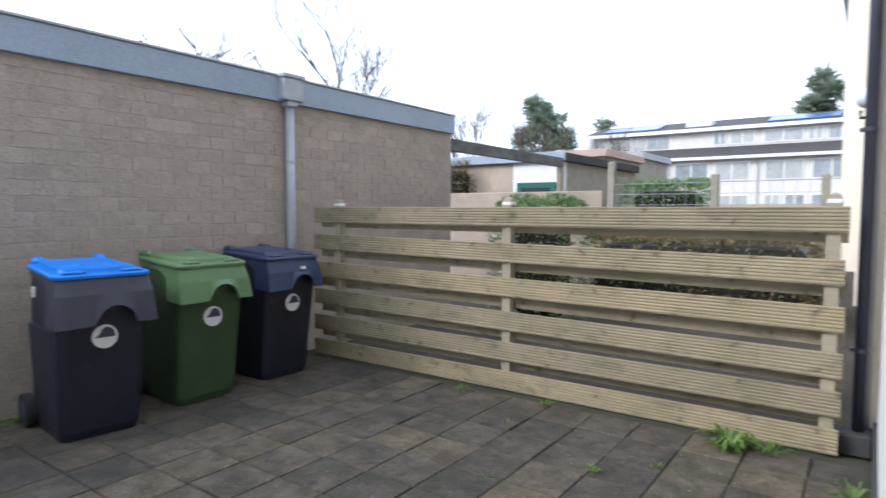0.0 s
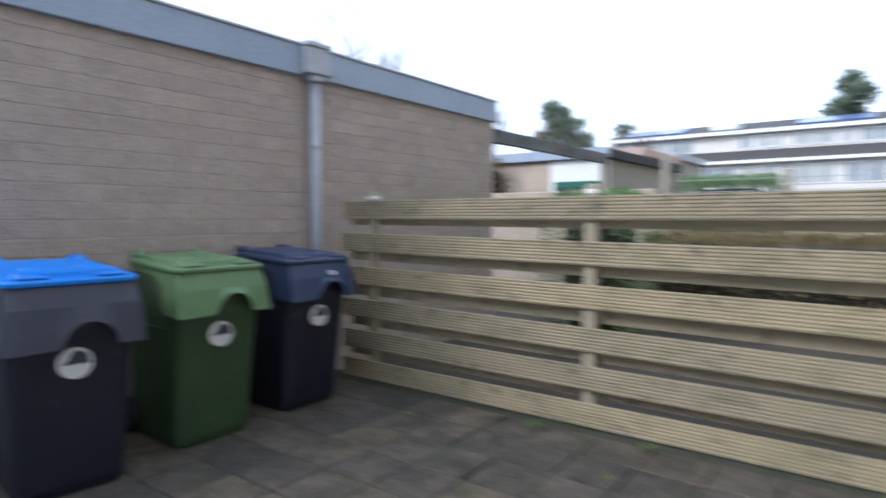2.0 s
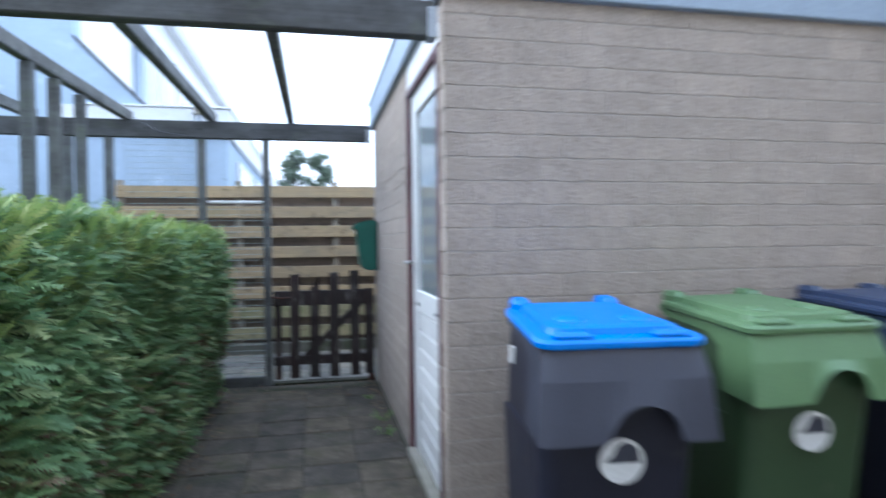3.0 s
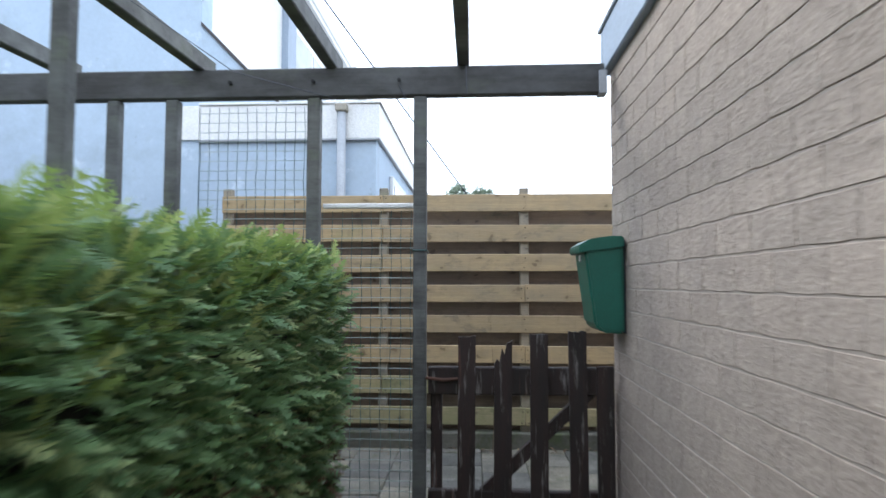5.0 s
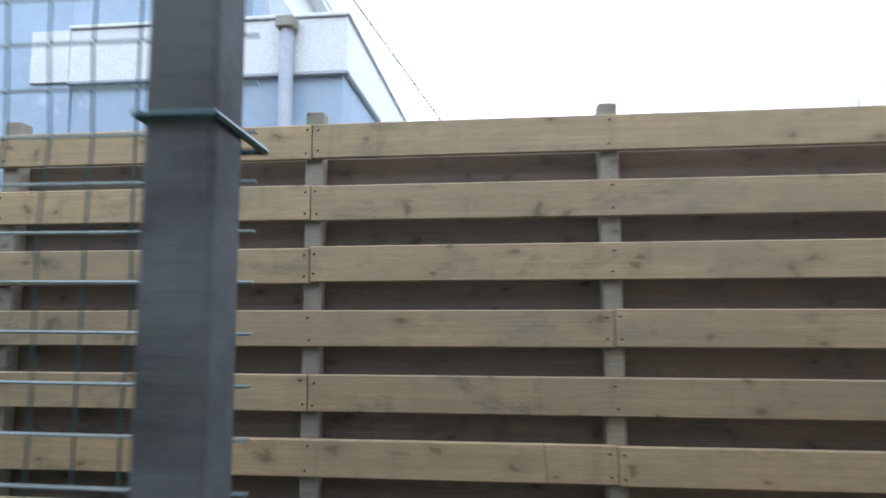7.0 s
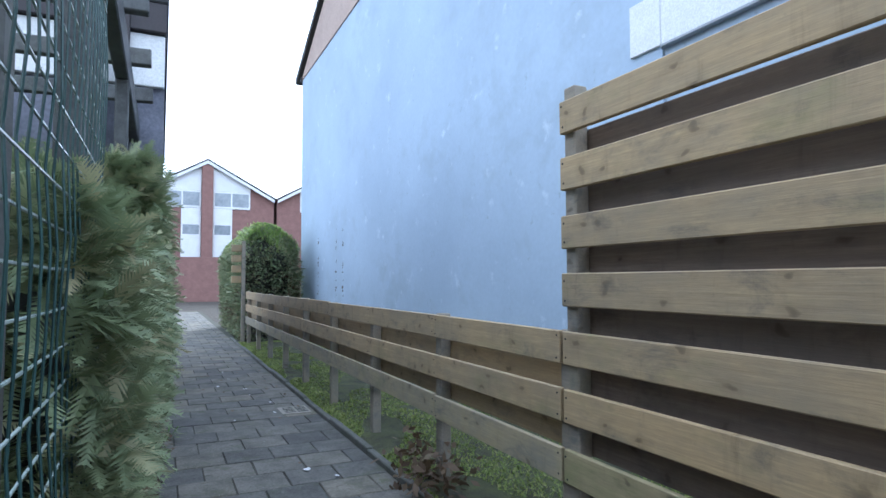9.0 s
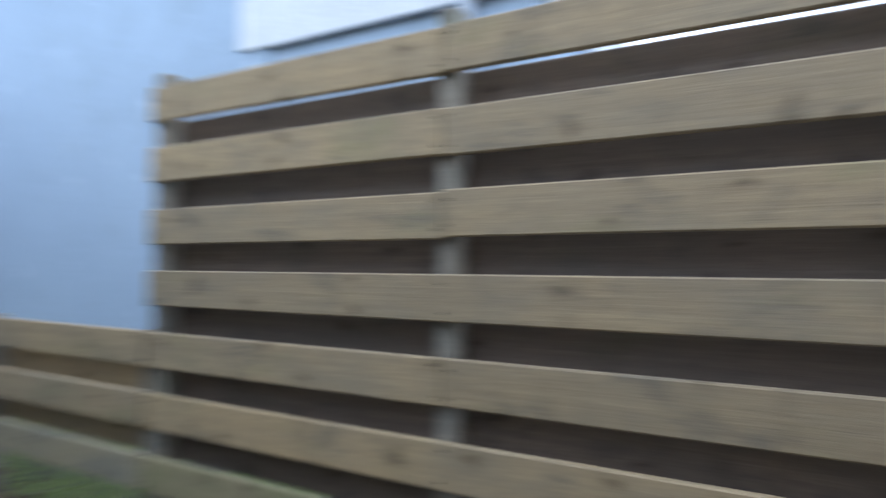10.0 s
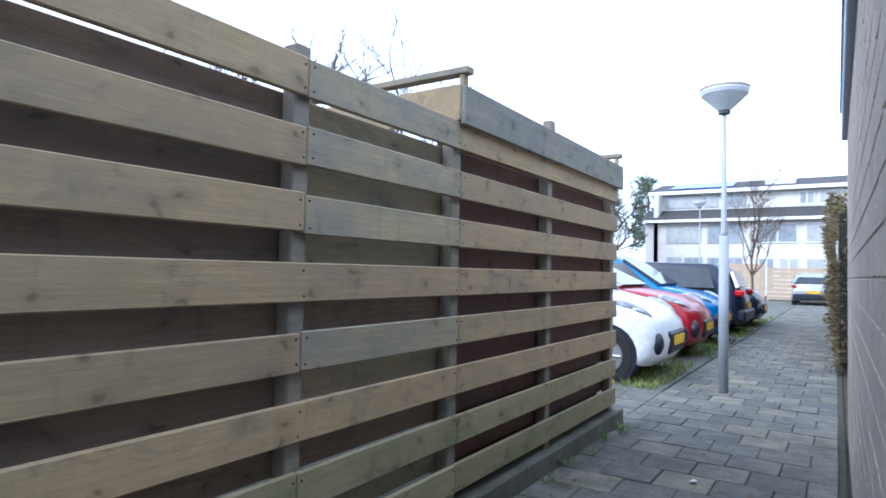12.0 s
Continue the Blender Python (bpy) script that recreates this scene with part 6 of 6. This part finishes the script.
pine_tree("dark green pine tree behind the white terrace", 60.0, 31.0, 5.0, 13.3, 3.0, 2, 3600)
pine_tree("dark green pine tree behind the white terrace", 62.0, 4.7, 5.0, 12.7, 3.2, 5, 3000)
pine_tree("small dark pine behind the white terrace", 60.0, 27.2, 5.0, 9.8, 1.6, 6, 700)
pine_tree("dark pine beyond the car park", 60.0, 29.0, 4.0, 11.5, 3.0, 7)
pine_tree("dark pine beyond the car park", 62.0, 24.2, 4.0, 10.8, 2.4, 8)
pine_tree("small conifer beyond the slatted fence", 0.37, 36.0, 1.5, 6.0, 1.35, 9, 2600)
pine_tree("small conifer beyond the slatted fence", 1.75, 36.6, 1.5, 6.0, 1.3, 10, 2600)
h2 = thing("house", "distant house with a dark pitched roof beyond the fence", "house")
part("wall", boxes((7.5, 14.0, 40.0, 48.0, -0.03, 4.6)), M["render_white"], h2)
bm = bmesh.new()
prism(bm, [(39.5, 4.6), (48.5, 4.6), (44.0, 6.6)], "x", 7.3, 14.2)
part("roof", bm, M["roof_tile"], h2)
bm = bmesh.new()
tube(bm, [(-1.2, 13.0, 5.7), (1.2, 17.0, 2.9)], 0.012, 5)
solid("cable", bm, M["plastic_black"], "thin dark overhead cable at the house", "cable")


# ---- bricks of the shed ----
def lay_bricks():
    ch, bl, jt = 0.1, 0.212, 0.005
    rnd = random.Random(2)
    kinds = {}

    def brick(ln, variant):
        key = (round(ln, 3), variant)
        if key not in kinds:
            r = random.Random(variant + int(ln * 1000))
            bm = bmesh.new()
            nx = max(1, int(ln / 0.07))
            top, bot = [], []
            for k in range(nx + 1):
                x = (ln - 0.005) * k / nx
                top.append((x, r.uniform(-0.0025, 0.002) + ch - jt))
                bot.append((x, r.uniform(-0.002, 0.0025)))
            outline = bot + top[::-1]
            lo = [bm.verts.new((x, 0.012, z)) for x, z in outline]
            ed = [bm.verts.new((x, -0.001, z)) for x, z in outline]
            cx, cz = (ln - 0.005) / 2, (ch - jt) / 2
            hi = [bm.verts.new((cx + (x - cx) * (1 - 0.006 / ln), -0.0016 - r.uniform(0, 0.0022), cz + (z - cz) * 0.965)) for x, z in outline]
            n = len(outline)
            for a, b in ((lo, ed), (ed, hi)):
                for q in range(n):
                    bm.faces.new((a[q], a[(q + 1) % n], b[(q + 1) % n], b[q]))
            bm.faces.new(hi)
            bmesh.ops.recalc_face_normals(bm, faces=bm.faces)
            kinds[key] = mesh_of("brick", bm, M["brick"])
        return kinds[key]

    rest = {}
    count = {}

    def wall(side, length, place, skip, near):
        """place(u, z): the pose of a brick that starts u along the wall."""
        for c in range(22 + 1):
            z = c * ch
            if z + ch > STOP + 0.025:
                break
            u = 0.0 if c % 2 else -bl / 2
            while u < length - 0.01:
                a, b = max(u, 0.0), min(u + bl, length)
                u += bl
                for s0, s1 in skip:
                    if a >= s0 - 0.001 and b <= s1 + 0.001:
                        b = a
                    elif a < s0 < b:
                        b = s0
                    elif a < s1 < b:
                        a = s1
                ln = b - a
                if ln < 0.03:
                    continue
                me = brick(ln, rnd.randrange(5))
                m = place(a, z)
                if near(a, z) and count.get(side, 0) < 290:
                    count[side] = count.get(side, 0) + 1
                    part("brick", me, None, WALLS[side], at=m)
                else:
                    rest.setdefault(side, []).append((me, m))

    WALLS = {k: tagged(part("brick_face", boxes(d), M["mortar"], shed), "rough buff brickwork") for k, d in
             (("garden", (SX0 + 0.03, SX1 - 0.03, SY0 + 0.0050, SY0 + 0.02, 0.0, STOP - 0.01)), ("door", (SX0 + 0.0050, SX0 + 0.02, D1 + 0.03, SY1 - 0.03, 0.0, STOP - 0.01)), ("back", (SX0 + 0.03, SX1 - 0.03, SY1 - 0.02, SY1 - 0.0050, 0.0, STOP - 0.01)))}
    wall("garden", SX1 - SX0, lambda u, z: pose(SX0 + u, SY0 + 0.0045, z + 0.004), [], lambda u, z: u < 3.0 and z > 0.5)
    wall("door", SY1 - SY0 - 0.02, lambda u, z: pose(SX0 + 0.0045, SY1 - 0.01 - u, z + 0.004, 0, 0, -90), [(SY1 - 0.01 - D1, SY1 - 0.01 - D0)], lambda u, z: u < 2.0)
    wall("back", SX1 - SX0, lambda u, z: pose(SX1 - u, SY1 - 0.0045, z + 0.004, 0, 0, 180), [], lambda u, z: u > 3.6 and z > 0.2)
    for side, items in rest.items():
        vs, fs = [], []
        for me, m in items:
            o = len(vs)
            vs += [tuple(m @ v.co) for v in me.vertices]
            fs += [[o + i for i in p.vertices] for p in me.polygons]
        me = bpy.data.meshes.new("brickwork")
        me.from_pydata(vs, [], fs)
        me.materials.append(M["brick_rest"])
        tagged(part("brickwork", me, None, WALLS[side]), kind="stuff")


# ---- paving ----
def paver_mesh(a, b, variant, mat):
    r = random.Random(variant)
    bm = bmesh.new()
    g = 0.0025
    base = [(g, g), (a - g, g), (a - g, b - g), (g, b - g)]
    lo = [bm.verts.new((x, y, -0.05)) for x, y in base]
    md = [bm.verts.new((x + r.uniform(-0.002, 0.002), y + r.uniform(-0.002, 0.002), -0.007)) for x, y in base]
    hi = [bm.verts.new((x + (0.005 if x < a / 2 else -0.005), y + (0.005 if y < b / 2 else -0.005), r.uniform(-0.002, 0.001))) for x, y in base]
    for p, q in ((lo, md), (md, hi)):
        for k in range(4):
            bm.faces.new((p[k], p[(k + 1) % 4], q[(k + 1) % 4], q[k]))
    bm.faces.new(hi)
    return mesh_of("paver", bm, M[mat])


def pave(name, label, x0, x1, y0, y1, ox, oy, t, near, mat, stagger=0.0, blocked=None):
    floor = solid(name, boxes((x0, x1, y0, y1, -0.06, -0.012)), M["joint_sand"], label, "paving", kind="structure")
    metas = [paver_mesh(t, t, v, mat) for v in range(8)]
    halves = [paver_mesh(t, t / 2, v, mat) for v in range(4)]
    rnd = random.Random(7)
    n = 0
    vs, fs = [], []
    i0, i1 = int((x0 - ox) / t) - 1, int((x1 - ox) / t) + 1
    j0, j1 = int((y0 - oy) / t) - 1, int((y1 - oy) / t) + 1
    full = [(oy + j * t, t) for j in range(j0, j1 + 1) if oy + j * t > y0 - 0.03 and oy + j * t + t < y1 + 0.03]
    split = [(full[0][0], t / 2)] + [(y + t / 2, t) for y, _ in full[:-1]] + [(full[-1][0] + t / 2, t / 2)]
    for i in range(i0, i1 + 1):
        for y, h in split if stagger and i % 2 else full:
            x = ox + i * t
            if x < x0 - 0.02 or x + t > x1 + 0.03:
                continue
            if blocked and blocked(x + t / 2, y + h / 2):
                if not stagger or h < t or blocked(x + t / 2, y + 0.05):
                    continue
                h = t / 2
            me = rnd.choice(metas if h == t else halves)
            k = rnd.randrange(4) if h == t else 2 * rnd.randrange(2)
            m = pose(x + t / 2, y + h / 2, rnd.uniform(-0.004, 0.003), rnd.uniform(-0.35, 0.35), rnd.uniform(-0.35, 0.35), 90 * k + rnd.uniform(-0.5, 0.5)) @ pose(-t / 2, -h / 2, 0)
            if near(x, y) and n < 295:
                n += 1
                part("paver", me, None, floor, at=m)
            else:
                o = len(vs)
                vs += [tuple(m @ v.co) for v in me.vertices]
                fs += [[o + q for q in p.vertices] for p in me.polygons]
    if vs:
        me = bpy.data.meshes.new("pavers")
        me.from_pydata(vs, [], fs)
        me.materials.append(M[mat + "_rest"])
        tagged(part("pavers", me, None, floor), kind="stuff")
    return floor


def random_tint(src, name, island):
    """The same surface with a tint per piece."""
    m = bpy.data.materials[src].copy()
    m.name = name
    n, l = m.node_tree.nodes, m.node_tree.links
    b = n["Principled BSDF"]
    old = b.inputs["Base Color"].links[0].from_socket
    if island:
        out = n.new("ShaderNodeNewGeometry").outputs["Random Per Island"]
    else:
        out = n.new("ShaderNodeObjectInfo").outputs["Random"]
    l.new(mix(n, l, 1.0, old, ramp(n, l, out, (0.0, (0.70, 0.72, 0.74)), (0.4, (0.95, 0.96, 0.95)), (0.8, (1.12, 1.10, 1.02)), (1.0, (1.34, 1.28, 1.10))) if "paver" in src else ramp(n, l, out, (0.0, grey(0.95)), (0.5, grey(1.0)), (1.0, (1.05, 1.04, 1.03))), "MULTIPLY"), b.inputs["Base Color"])
    return m


M["brick_rest"] = random_tint("brick", "brick_rest", True)
M["paver_rest"] = random_tint("paver", "paver_rest", True)
M["paver_alley_rest"] = random_tint("paver_alley", "paver_alley_rest", True)
M["paver_alley"] = random_tint("paver_alley", "paver_alley_single", False)
M["brick"] = random_tint("brick", "brick_single", False)
M["paver"] = random_tint("paver", "paver_single", False)
lay_bricks()
T = 0.302
pave("garden_paving", "grey concrete garden tiles with dark mossy joints", -1.6, 4.55, 1.0, 8.44, 4.10 - 20 * T, 1.317 - 2 * T, T,
     lambda x, y: x > 0.9 and (y < 4.9 or x < 2.0) and x < 4.5, "paver", blocked=lambda x, y: (x < 0.5 and y > 4.5) or (x > 2.05 and y > 5.5))
pave("alley_paving", "grey concrete alley tiles laid in running bond", -24.0, 36.9, 8.58, 10.11, -24.0, 8.62, T,
     lambda x, y: -5.5 < x < 9.5, "paver_alley", 0.5, blocked=lambda x, y: x < -0.72 and y > 9.9)
pave("verge_paving", "grey concrete tiles between the tall fence and the parking bays", 6.36, 7.9, 10.13, 11.65, 6.36, 10.13, T, lambda x, y: True, "paver_alley")
kerb = thing("edging", "dark narrow concrete edging along the moss bed", "kerb")
for k in range(11):
    part("edging_block", boxes((-0.66 - 1.0 * (k + 1), -0.67 - 1.0 * k, 9.955, 10.005, -0.03, 0.03 + 0.008 * (k % 3)), bev=0.006), M["kerb"], kerb)
grate = thing("drain_grate", "small cast iron drain grate in the alley", "drain")
part("rim", boxes((-4.45, -4.15, 9.66, 9.92, -0.01, 0.006), bev=0.002), M["concrete"], grate)
for k in range(4):
    for q in range(2):
        part("slot", boxes((-4.41 + 0.062 * k, -4.385 + 0.062 * k, 9.70 + 0.11 * q, 9.79 + 0.11 * q, 0.0062, 0.0075)), M["rubber"], grate)
